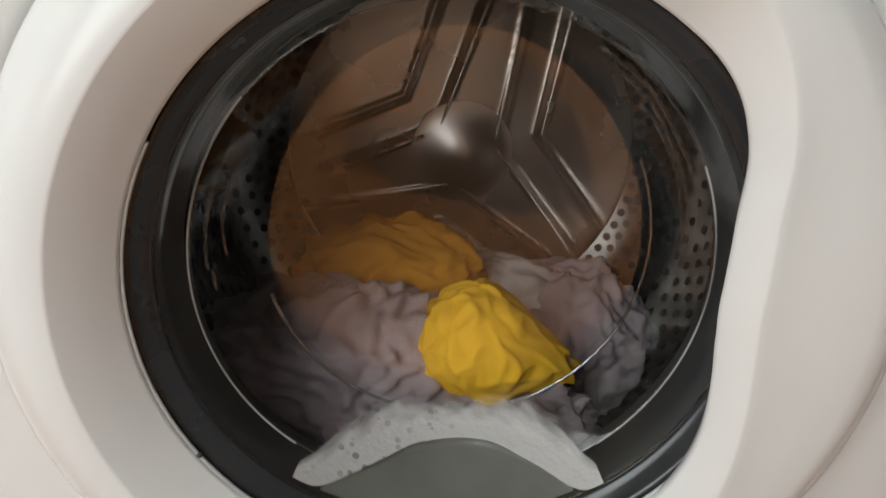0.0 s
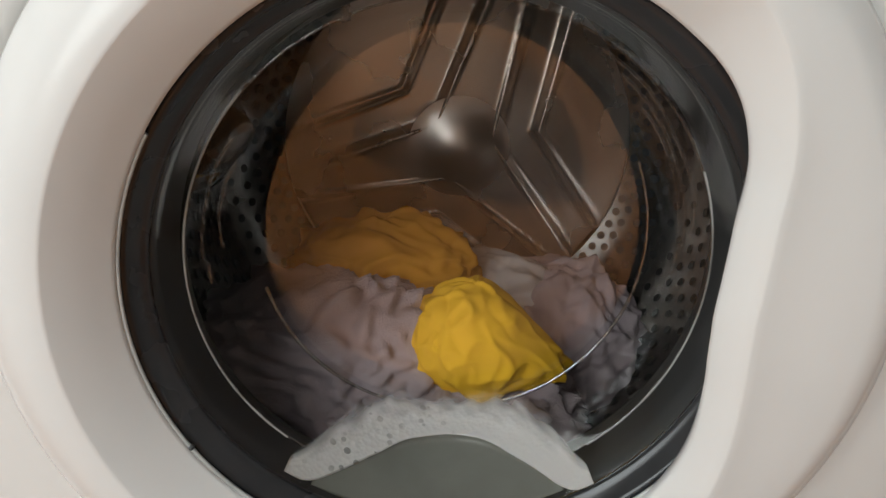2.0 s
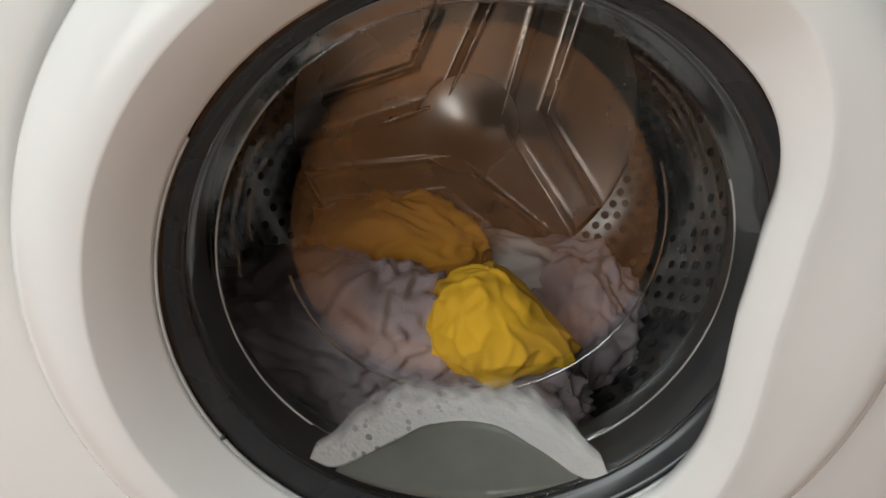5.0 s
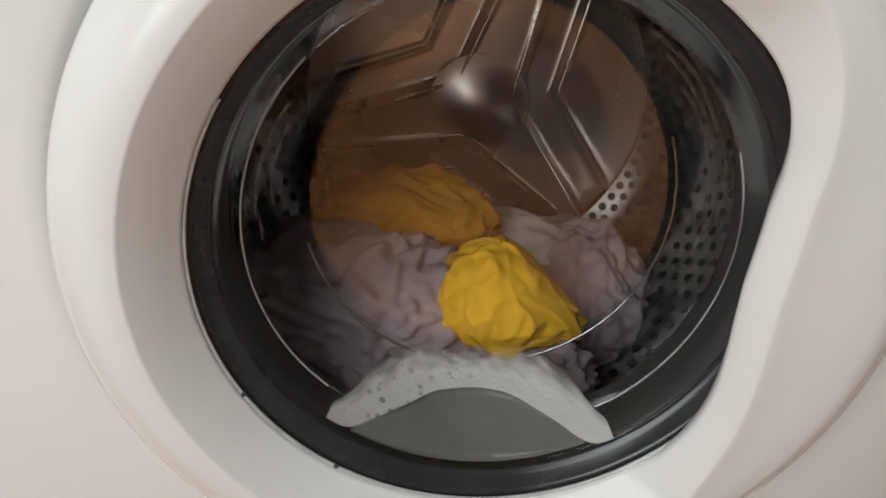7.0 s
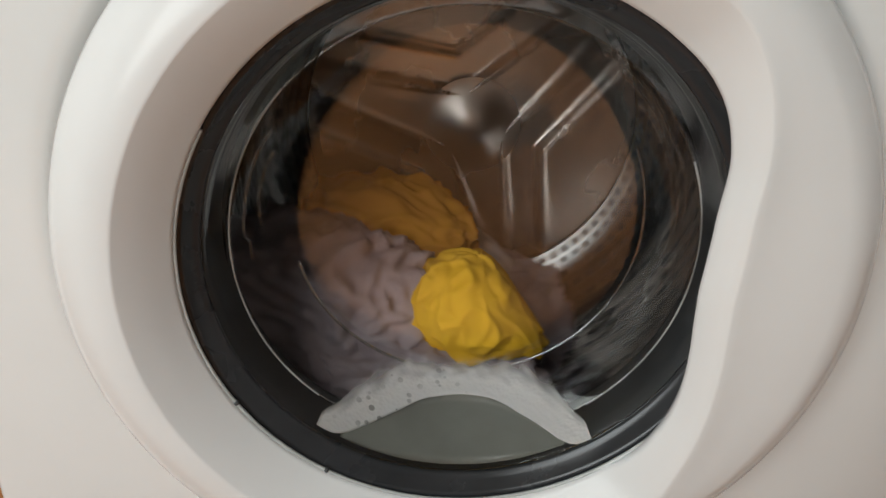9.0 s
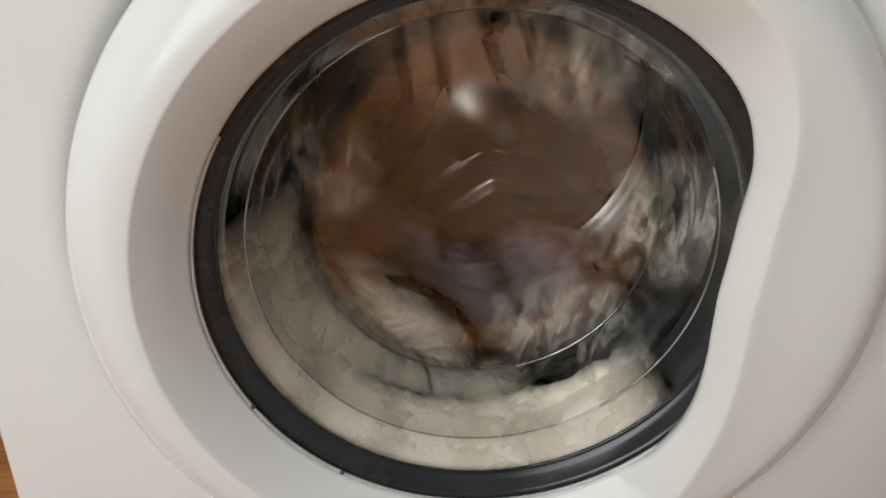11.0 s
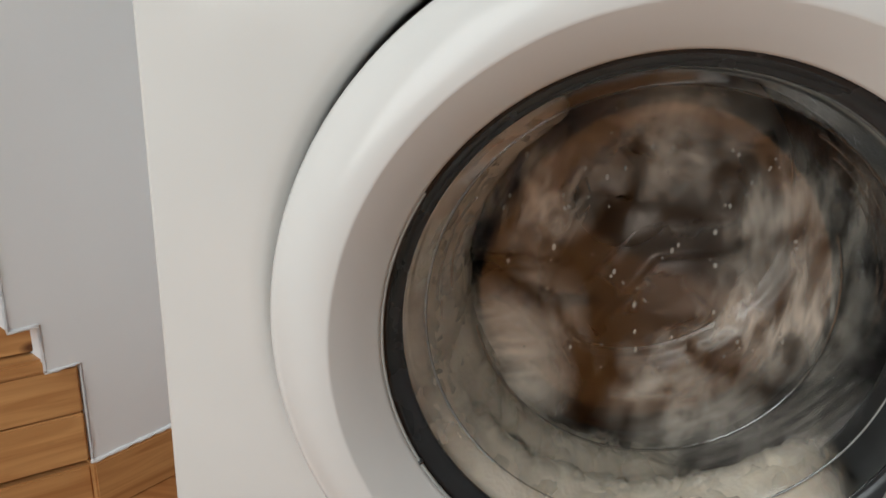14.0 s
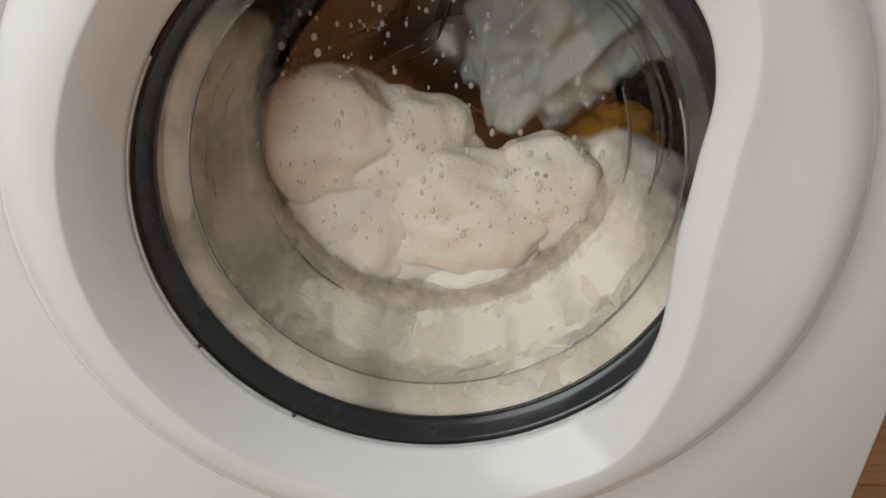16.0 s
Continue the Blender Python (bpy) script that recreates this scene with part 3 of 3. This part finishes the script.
def chevron_distance(x, z, alpha):
    pts = [(0.19, alpha + 50), (0.135, alpha + 43), (0.058, alpha), (0.135, alpha - 43), (0.19, alpha - 50)]
    pts = [(r * math.cos(radians(a)), r * math.sin(radians(a))) for r, a in pts]
    best = 9
    for (ax, az), (bx, bz) in zip(pts, pts[1:]):
        dx, dz = bx - ax, bz - az
        t = max(0, min(1, ((x - ax) * dx + (z - az) * dz) / (dx * dx + dz * dz)))
        best = min(best, math.hypot(x - ax - t * dx, z - az - t * dz))
    return best


def drum_back():
    bm = lathe([(0.176 * i / 90, 0.42) for i in range(90, -1, -1)], 240)
    for v in bm.verts:
        d = min(chevron_distance(v.co.x, v.co.z, a) for a in (12, 135, 255))
        r = math.hypot(v.co.x, v.co.z)
        groove = 1 / (1 + math.exp((d - 0.0185) / 0.0016))
        lip = math.exp(-((d - 0.0222) / 0.0024) ** 2)
        v.co.y += 0.008 * groove - 0.0035 * lip + 0.004 * (r / 0.2) ** 2
    return bm


part("drum_back", drum_back(), BACK, drum, "warm grey steel drum back with pressed chevron channels")


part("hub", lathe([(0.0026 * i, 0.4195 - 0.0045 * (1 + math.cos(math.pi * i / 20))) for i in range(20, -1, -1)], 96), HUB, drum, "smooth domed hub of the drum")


def drum_dots(radius, lift):
    """Round marks over the drum's wall and its sloping back edge."""
    bm = bmesh.new()

    def dot(p, axis, r):
        ax = Vector(axis).normalized()
        q = ax.to_track_quat("Z", "Y").to_matrix().to_4x4()
        bmesh.ops.create_circle(bm, cap_ends=True, segments=8, radius=r, matrix=Matrix.Translation(Vector(p) - ax * lift) @ q)
    for k in range(76):
        a = 2 * math.pi * k / 76
        for j in range(13):
            b = a + (math.pi / 76 if j % 2 else 0)
            dot((0.235 * math.cos(b), 0.125 + j * 0.0175, 0.235 * math.sin(b)), (math.cos(b), 0, math.sin(b)), radius)
        for j, (r, y, tilt) in enumerate(((0.2325, 0.358, 0.25), (0.225, 0.3765, 0.75), (0.214, 0.392, 0.9), (0.203, 0.402, 1.0), (0.1915, 0.4115, 1.5), (0.182, 0.4165, 1.8))):
            b = a + (math.pi / 76 if j % 2 else 0)
            dot((r * math.cos(b), y, r * math.sin(b)), (math.cos(b), tilt, math.sin(b)), radius)
    return bm


tagged(part("hole_rims", drum_dots(0.0052, 0.0008), STEEL, drum, "raised rims of the drum perforations", smooth=False), kind="stuff")
# flat near-black discs put the darkness of the perforations into colour
tagged(part("holes", drum_dots(0.0043, 0.0013), HOLE, drum, "near-black discs painted as drum perforations", smooth=False), kind="stuff")


def lifter():
    bm = bmesh.new()
    rows = []
    for i in range(17):
        s = i / 16
        y = 0.17 + 0.19 * s
        h = 0.045 * min(1, math.sin(math.pi * min(1, 0.08 + 0.84 * s)) * 1.6)
        rows.append([bm.verts.new((x, y, z)) for x, z in ((-0.026, -0.233), (-0.018, -0.233 + 0.5 * h), (-0.01, -0.233 + 0.92 * h), (0, -0.233 + h), (0.01, -0.233 + 0.92 * h), (0.018, -0.233 + 0.5 * h), (0.026, -0.233))])
    for a, b in zip(rows, rows[1:]):
        for j in range(6):
            bm.faces.new((a[j], b[j], b[j + 1], a[j + 1]))
    return bm


for a in (100, 220, 340):
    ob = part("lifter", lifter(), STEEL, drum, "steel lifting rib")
    ob.matrix_local = pose(0, 0, 0, 0, a, 0)


# ---- laundry ----
def crumple(seed, radii, amp, freq, level=5, tail=0.0, crease=0.35, pleat=0.0):
    """A crumpled piece of cloth: a closed lump with sharp folds and creases."""
    bm = bmesh.new()
    bmesh.ops.create_icosphere(bm, subdivisions=level, radius=1)
    o = Vector((seed * 7.3, seed * 3.1, seed * 5.7))
    for v in bm.verts:
        p = v.co.copy()
        wv = p + 0.45 * noise.noise_vector(p * 1.3 + o)
        big = noise.noise(wv * 1.6 + o)
        fold = abs(noise.noise(Vector((wv.x * freq, wv.y * freq, wv.z * freq * 0.6)) + o))
        fine = abs(noise.noise(Vector((wv.x * freq * 2.1, wv.y * freq * 2.3, wv.z * freq * 1.2)) - o))
        ridge = (1 - abs(noise.noise(wv * freq * 0.9 - o * 2))) ** 6
        k = 1 + amp * (0.8 * big + 1.3 * (fold ** 0.7 - 0.35) + crease * (fine ** 0.8 - 0.3) + 0.6 * ridge)
        if pleat:
            ang = math.atan2(p.x, -p.y)
            n1, n2 = noise.noise(p * 1.4 + o), noise.noise(p * 1.9 - o)
            k += pleat * ((1 - abs(math.sin(2.0 * ang + 1.6 * p.z + 2.4 * n1))) ** 3 * (0.6 + n2) + 0.7 * (1 - abs(math.sin(3.1 * p.z - 1.2 * ang + 3.0 * n2))) ** 4 * (0.5 + n1))
        x, y, z = p.x * k, p.y * k, p.z * k
        if tail and x > 0:
            s = min(1.4, x) ** 3.2
            x += tail * s
            z = z * (1 - 0.45 * min(1, s)) - 0.55 * s
        v.co = (x * radii[0], y * radii[1], z * radii[2])
    bmesh.ops.smooth_vert(bm, verts=bm.verts, factor=0.5, use_axis_x=True, use_axis_y=True, use_axis_z=True)
    return bm


def cloth(name, label, seed, mat, at, radii, amp=0.25, freq=2.4, level=5, tail=0.0, crease=0.35, turn=(0, 0, 0), pleat=0.0):
    ob = tagged(thing(name, crumple(seed, radii, amp, freq, level, tail, crease, pleat), mat), label, "laundry", "laundry in the drum")
    home[ob.name] = (ob, at, turn)
    return ob


home = {}
yellow = cloth("yellow_cloth", "crumpled bright yellow cotton cloth on the towels", 8, YELLOW, (0.026, 0.165, -0.113), (0.046, 0.041, 0.045), 0.09, 1.7, 6, 0.6, 0.16, pleat=0.11)
orange = cloth("orange_cloth", "crumpled yellow cotton cloth behind the towels, dulled towards orange", 2, DULLED_YELLOW, (-0.042, 0.255, -0.098), (0.078, 0.042, 0.048), 0.14, 2.4, 6, crease=0.4, pleat=0.14)
towel_a = cloth("lilac_towel", "rumpled lilac terry towel lying in the drum", 3, LILAC, (-0.08, 0.21, -0.165), (0.12, 0.085, 0.09), 0.17, 6.0, 6, crease=1.3, pleat=0.05)
towel_b = cloth("lilac_towel", "rumpled lilac terry towel under the yellow cloth", 4, LILAC, (-0.005, 0.185, -0.205), (0.12, 0.085, 0.085), 0.17, 6.2, 6, crease=1.3, pleat=0.05)
towel_c = cloth("lilac_towel", "rumpled lilac terry towel beside the yellow cloth", 5, LILAC, (0.12, 0.3, -0.188), (0.075, 0.07, 0.08), 0.13, 3.8, 6, crease=0.9)
pale = cloth("pale_shirt", "crumpled pale shirt lying behind the yellow cloth", 6, PALE, (0.064, 0.295, -0.145), (0.06, 0.038, 0.05), 0.2, 2.2, 5, crease=0.6)
blue = cloth("blue_grey_shirt", "crumpled blue-grey shirt among the towels", 7, BLUE, (-0.02, 0.29, -0.19), (0.085, 0.05, 0.06), 0.26, 3.0, 6, crease=0.8, pleat=0.15)


# ---- foam ----
def lump(seed, radii, level=4, amp=0.35):
    bm = bmesh.new()
    bmesh.ops.create_icosphere(bm, subdivisions=level, radius=1)
    o = Vector((seed * 4.1, seed * 9.7, seed * 2.3))
    for v in bm.verts:
        p = v.co.copy()
        k = 1 + amp * (1.0 * noise.noise(p * 1.5 + o) + 0.5 * noise.noise(p * 3.3 - o) + 0.12 * abs(noise.noise(p * 8 + o)))
        v.co = (p.x * k * radii[0], p.y * k * radii[1], p.z * k * radii[2])
    return bm


def foam_arc(seed, half, y0, y1, radial):
    """A ragged pad of foam that lies along the outside of the tapering bowl."""
    bm = bmesh.new()
    o = Vector((seed * 3.7, seed * 1.9, seed * 6.1))
    glass = [(0.017, 0.1505), (0.0365, 0.1386), (0.0945, 0.119), (0.14, 0.108)]
    rows = []
    for i in range(33):
        u = -1 + 2 * i / 32
        fat = max(0.02, (1 - abs(u) ** 6)) ** 0.55
        ragged = 1 + 0.22 * noise.noise(Vector((u * 2.5, 0, 0)) + o) + 0.12 * noise.noise(Vector((u * 7, 3, 0)) + o)
        row = []
        for j in range(28):
            c = 2 * math.pi * j / 28
            ca, sa = math.cos(c), math.sin(c)
            ca, sa = math.copysign(abs(ca) ** 0.7, ca), math.copysign(abs(sa) ** 0.8, sa)
            q = Vector((u * 2.2, 1.6 * math.cos(c), 1.6 * math.sin(c)))
            k = 1 + 0.16 * noise.noise(q * 1.3 + o) + 0.1 * noise.noise(q * 3.1 - o) + 0.05 * noise.noise(q * 7 + o)
            y = y0 + 0.25 * (1 - fat) * (y1 - y0) + (y1 - y0) * (1 + sa) / 2 * (0.1 + 0.9 * fat) * (ragged if sa > 0 else 1)
            r = blend(glass, y) + 0.0035 + radial + radial * fat * k * ca
            th = half * u / 0.136
            row.append(bm.verts.new((r * math.sin(th), y - y0, r * math.cos(th) - 0.136)))
        rows.append(row)
    for a, b in zip(rows, rows[1:]):
        for j in range(28):
            bm.faces.new((a[j], b[j], b[(j + 1) % 28], a[(j + 1) % 28]))
    bm.faces.new(rows[0])
    bm.faces.new(rows[-1])
    return bm


foams = []
for i in range(54):
    # thirty shallow pads at the front of the bowl, and deeper ones
    size = (0.046 + 0.014 * (i % 3), 0.02, 0.062 + 0.01 * (i % 2), 0.006) if i < 30 else (0.05 + 0.012 * (i % 3), 0.024, 0.112 + 0.012 * (i % 3), 0.0075)
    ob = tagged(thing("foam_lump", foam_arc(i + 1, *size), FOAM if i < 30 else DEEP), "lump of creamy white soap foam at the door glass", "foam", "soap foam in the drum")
    foams.append(ob)
heaps = []
for i in range(12):
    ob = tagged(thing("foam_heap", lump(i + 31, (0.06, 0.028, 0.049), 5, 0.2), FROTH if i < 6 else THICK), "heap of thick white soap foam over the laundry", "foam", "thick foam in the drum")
    heaps.append(ob)
mists = []
for i in range(4):
    ob = tagged(thing("foam_swirl", lump(i + 91, (0.1, 0.012, 0.088), 5, 0.3), MIST), "soft whirling cloud of cream soap foam", "foam", "foam swirls")
    mists.append(ob)
laces = []
for i in range(7):
    ob = tagged(thing("foam_splash", lump(i + 61, (0.075, 0.008, 0.06), 5, 0.4), LACE), "thin lacy splash of soapy foam in the turning drum", "foam", "foam splashes")
    laces.append(ob)


def drops(seed, count, big):
    bm = bmesh.new()
    rnd = random.Random(seed)
    for _ in range(count):
        r = 0.118 * math.sqrt(rnd.random())
        a = rnd.random() * 2 * math.pi
        x, z = r * math.cos(a), r * math.sin(a)
        if z < -0.075:
            continue
        s = 0.0005 + big * rnd.random() ** 2
        bmesh.ops.create_icosphere(bm, subdivisions=2, radius=1, matrix=Matrix.Translation((x, 0.0, z)) @ Matrix.Diagonal((s, s * 0.5, s * (1 + rnd.random()), 1)))
    return bm


spatter = tagged(thing("soap_drops", drops(5, 120, 0.0009), DROP), "small soapy drops spattered over the door glass", "drops", kind="stuff")
late_spatter = tagged(thing("soap_drops", drops(9, 230, 0.0019), DROP), "larger soapy drops running down the door glass", "drops", kind="stuff")


def motions():
    """All that moves: the drum, the laundry and the foam."""
    rnd = random.Random(11)
    # drum turn in degrees, clockwise as one looks in
    spin = [(0, 0), (8.8, 0), (8.9, 10), (9.0, 30), (9.1, 47), (9.2, 63), (9.5, 115), (9.8, 170), (10.1, 228)]
    t, a = 10.1, 228
    while t < 14.75:
        t += 0.2
        a += 42 if t < 10.6 else 54.8
        spin.append((round(t, 2), a))
    for step in (45, 30, 18, 14, 18, 22):
        t += 0.2
        a += step
        spin.append((round(t, 2), a))
    spin.append((16.0, a + 6))
    walk(drum, [(t, pose(AX, 0, AZ, 0, a, 0)) for t, a in spin])

    def orbit(at, turn, ang, r=None, dy=0.0):
        x, y, z = at[0] - AX, at[1], at[2] - AZ
        c, s = math.cos(radians(ang)), math.sin(radians(ang))
        nx, nz = x * c + z * s, -x * s + z * c
        if r is not None:
            k = r / max(1e-6, math.hypot(nx, nz))
            nx, nz = nx * k, nz * k
        return pose(AX + nx, y + dy, Z0 + AZ + nz, turn[0], turn[1] + ang, turn[2])

    late = {yellow: 0.2, orange: 0.185, pale: 0.2, blue: 0.2, towel_a: 0.19, towel_b: 0.19, towel_c: 0.19}
    # where each piece lies at 15.1, 15.5 and 16.0 s
    final = {yellow: [(-0.06, 0.3, -0.2)] * 3, orange: [(0.16, 0.22, -0.14), (0.178, 0.22, -0.125), (0.12, 0.22, -0.075)],
             pale: [(0.1, 0.24, 0.03), (0.055, 0.21, 0.09), (0.15, 0.27, 0.11)], blue: [(0.13, 0.24, -0.08), (0.1, 0.215, -0.04), (0.095, 0.18, 0.085)],
             towel_a: [(-0.06, 0.28, -0.225)] * 3, towel_b: [(0.04, 0.29, -0.21)] * 3, towel_c: [(0.13, 0.28, -0.18)] * 3}
    for ob, at, turn in home.values():
        quick = 2.1 if ob in (towel_c, pale) else 1.0
        rows = [(0, orbit(at, turn, 0)), (8.8, orbit(at, turn, 0)), (8.9, orbit(at, turn, 3 * quick)), (9.0, orbit(at, turn, 11 * quick)), (9.1, orbit(at, turn, 20 * quick)), (9.2, orbit(at, turn, 30 * quick)),
                (9.5, orbit(at, turn, 55 + 30 * (quick - 1))), (9.8, orbit(at, turn, 85 + 20 * (quick - 1))), (10.1, orbit(at, turn, 125))]
        t, a = 10.1, 125
        while t < 14.75:
            t += 0.2
            a += 54.8
            rows.append((round(t, 2), orbit(at, turn, a, late[ob], min(0.1, 0.345 - at[1]))))
        for k, (t, more) in enumerate(((15.1, 60), (15.5, 90), (16.0, 130))):
            rows.append((t, orbit(final[ob][k], turn, 0) @ pose(0, 0, 0, 0, (a + more) % 360, 0)))
        walk(ob, rows)

    def hidden(i, y=0.27):
        return (-0.09 + 0.017 * (i % 8), y + 0.012 * (i % 3), -0.2 - 0.006 * (i % 4))

    def track(ob, i, stations):
        x, y, z = hidden(i)
        rows = [(0, pose(x, y, z + Z0)), (9.3, pose(x, y, z + Z0))]
        for t, px, py, pz, roll in stations:
            rows.append((t, pose(px, py, pz + Z0, 0, roll, 0)))
        walk(ob, rows)

    # foam pressed round the lower rim of the door bowl
    for i, ob in enumerate(foams):
        if i < 30:
            a0, y0 = 152 + 182 * i / 29, 0.02
            early = a0 - max(0, a0 - 262) * 0.42 - max(0, 222 - a0) * 0.3
        else:
            a0, y0 = 152 + 182 * (i - 30) / 23, 0.024
            early = 128 + 140 * (i - 30) / 23
        mid, stray = 0.136, rnd.uniform(-13, 9)
        # it wells up out of the fold behind the seal
        a = early + max(0, 240 - early) * 0.6
        st = [(10.1, (mid + 0.055) * math.cos(radians(a)), y0 + 0.02, (mid + 0.055) * math.sin(radians(a)), 90 - a)]
        for t in (10.9, 11.3, 11.6, 12.0, 12.4, 12.8, 13.2, 13.6, 14.0, 14.4, 14.8):
            low = blend([(11.3, 0.6), (11.8, 0.2), (12.4, 0.0), (13.8, 0.0), (14.4, 0.2), (14.8, 0.7)], t)
            a = early + max(0, 240 - early) * low + rnd.uniform(-3, 3)
            r = mid + rnd.uniform(-0.0005, 0.0012) + (0.022 * max(0, (i - 30) / 23 - 0.5) * 2 if i >= 30 else 0)
            st.append((t, r * math.cos(radians(a)), y0 + rnd.uniform(-0.001, 0.003), r * math.sin(radians(a)), 90 - a))
        for t, lift in ((15.0, 50), (15.2, 43), (15.5, 33), (15.75, 26), (16.0, 4)):
            a = a0 + max(0, 270 - a0) * lift / 60 + stray * lift / 50
            st.append((t, mid * math.cos(radians(a)), y0 + 0.006 * math.sin(stray * 3), mid * math.sin(radians(a)), 90 - a))
        track(ob, i, st)
    # thick foam that heaps up at the end: the line of its top at four times
    tops = [(15.0, [(-0.16, -0.17), (-0.09, -0.15), (-0.024, -0.06), (0.0, -0.03), (0.057, -0.06), (0.106, -0.12), (0.155, -0.1)]),
            (15.25, [(-0.16, -0.1), (-0.09, -0.1), (-0.02, -0.085), (0.06, -0.085), (0.155, -0.09)]),
            (15.55, [(-0.16, -0.13), (-0.096, -0.11), (-0.027, -0.13), (0.034, -0.11), (0.1, -0.12), (0.16, -0.08)]),
            (15.8, [(-0.16, -0.1), (-0.1, -0.03), (-0.04, 0.0), (0.0, -0.03), (0.06, -0.01), (0.1, -0.06), (0.16, -0.09)]),
            (16.0, [(-0.165, 0.015), (-0.105, 0.04), (-0.03, 0.02), (0.038, -0.03), (0.07, -0.01), (0.135, -0.012), (0.17, -0.01)])]
    for i, ob in enumerate(heaps):
        x = -0.135 + 0.27 * (i % 6) / 5 + (0.02 if i > 5 else 0)
        st = [(9.9, *hidden(i, 0.465), 0), (14.6, *hidden(i, 0.465), 0)]
        for t, line in tops:
            st.append((t, x, 0.142 + 0.008 * (i % 3) + (0.02 if x < -0.1 else 0), blend(line, x) - 0.045 - (0.07 if i > 5 else 0), 12 * math.sin(i + 3 * t)))
        track(ob, i + 3, st)
    # the cloud of foam thrown round behind the pane
    core = [(11.1, -0.1, -0.15), (11.55, -0.1, -0.12), (11.75, -0.06, 0.0), (12.0, -0.015, 0.035), (12.25, -0.03, 0.035), (12.5, -0.005, 0.03), (12.8, 0.0, 0.02), (13.0, 0.0, 0.03), (13.25, -0.05, 0.04),
            (13.5, -0.025, 0.02), (13.75, -0.05, 0.02), (14.0, -0.11, -0.1), (14.25, -0.04, -0.03), (14.5, 0.01, -0.015), (14.75, 0.0, -0.01), (15.05, 0.0, -0.13), (15.4, 0.0, -0.18), (16.0, 0.0, -0.19)]
    for i, ob in enumerate(mists):
        st = []
        for k, (t, x, z) in enumerate(core):
            far = 0.018 if t < 14.2 else 0.05
            if i > 2 and 15.2 < t < 15.9:
                x, z = 0.05, -0.11
            if i > 2 and t == 15.05:
                x, z = 0.02, -0.05
            st.append((t, x + far * math.cos(i * 1.6 - k * 0.9), 0.13 + 0.012 * i, z + far * math.sin(i * 1.6 - k * 0.9), 65 * k + 40 * i))
        track(ob, i, st)
    # thin splashes that whirl with the drum
    for i, ob in enumerate(laces):
        st = []
        t, a, roll = 11.1, i * 51.0, 0
        while t < 14.75:
            r = blend([(11.4, 0.15), (11.8, 0.08), (13.7, 0.08), (14.0, 0.12), (14.4, 0.08)], t) + 0.01 * (i % 3)
            st.append((round(t, 2), r * math.cos(radians(a)), 0.122 + 0.009 * i, -0.015 + r * math.sin(radians(a)), roll))
            t += 0.2
            a -= 50 + 8 * (i % 3)
            roll += 50
        for t in (15.05, 15.4, 16.0):
            st.append((t, -0.05 + 0.02 * i, 0.17, -0.1 if t < 15.2 else -0.19, roll + 20))
        track(ob, i, st)
    # the reflection sheet slides off the glass and under the laundry
    walk(film, [(0, pose(0, 0, Z0)), (9.5, pose(0, 0, Z0)), (10.2, pose(0, 0.08, Z0 - 0.02)), (10.8, pose(0, 0.1, Z0 - 0.09)), (16.0, pose(0, 0.1, Z0 - 0.09))])
    walk(spatter, [(0, pose(0, 0.3, -0.2 + Z0, 90, 0, 0)), (10.6, pose(0, 0.3, -0.2 + Z0, 90, 0, 0)), (11.1, pose(0, 0.0985, -0.1 + Z0, 20, 0, 0)),
                   (11.3, pose(0, 0.1085, Z0)), (16.0, pose(0, 0.1085, Z0))])
    walk(late_spatter, [(0, pose(0, 0.455, Z0)), (14.75, pose(0, 0.455, Z0)), (15.1, pose(0, 0.1085, Z0)), (15.3, pose(0, 0.1085, Z0)), (16.0, pose(0, 0.1085, Z0 - 0.003))])


motions()
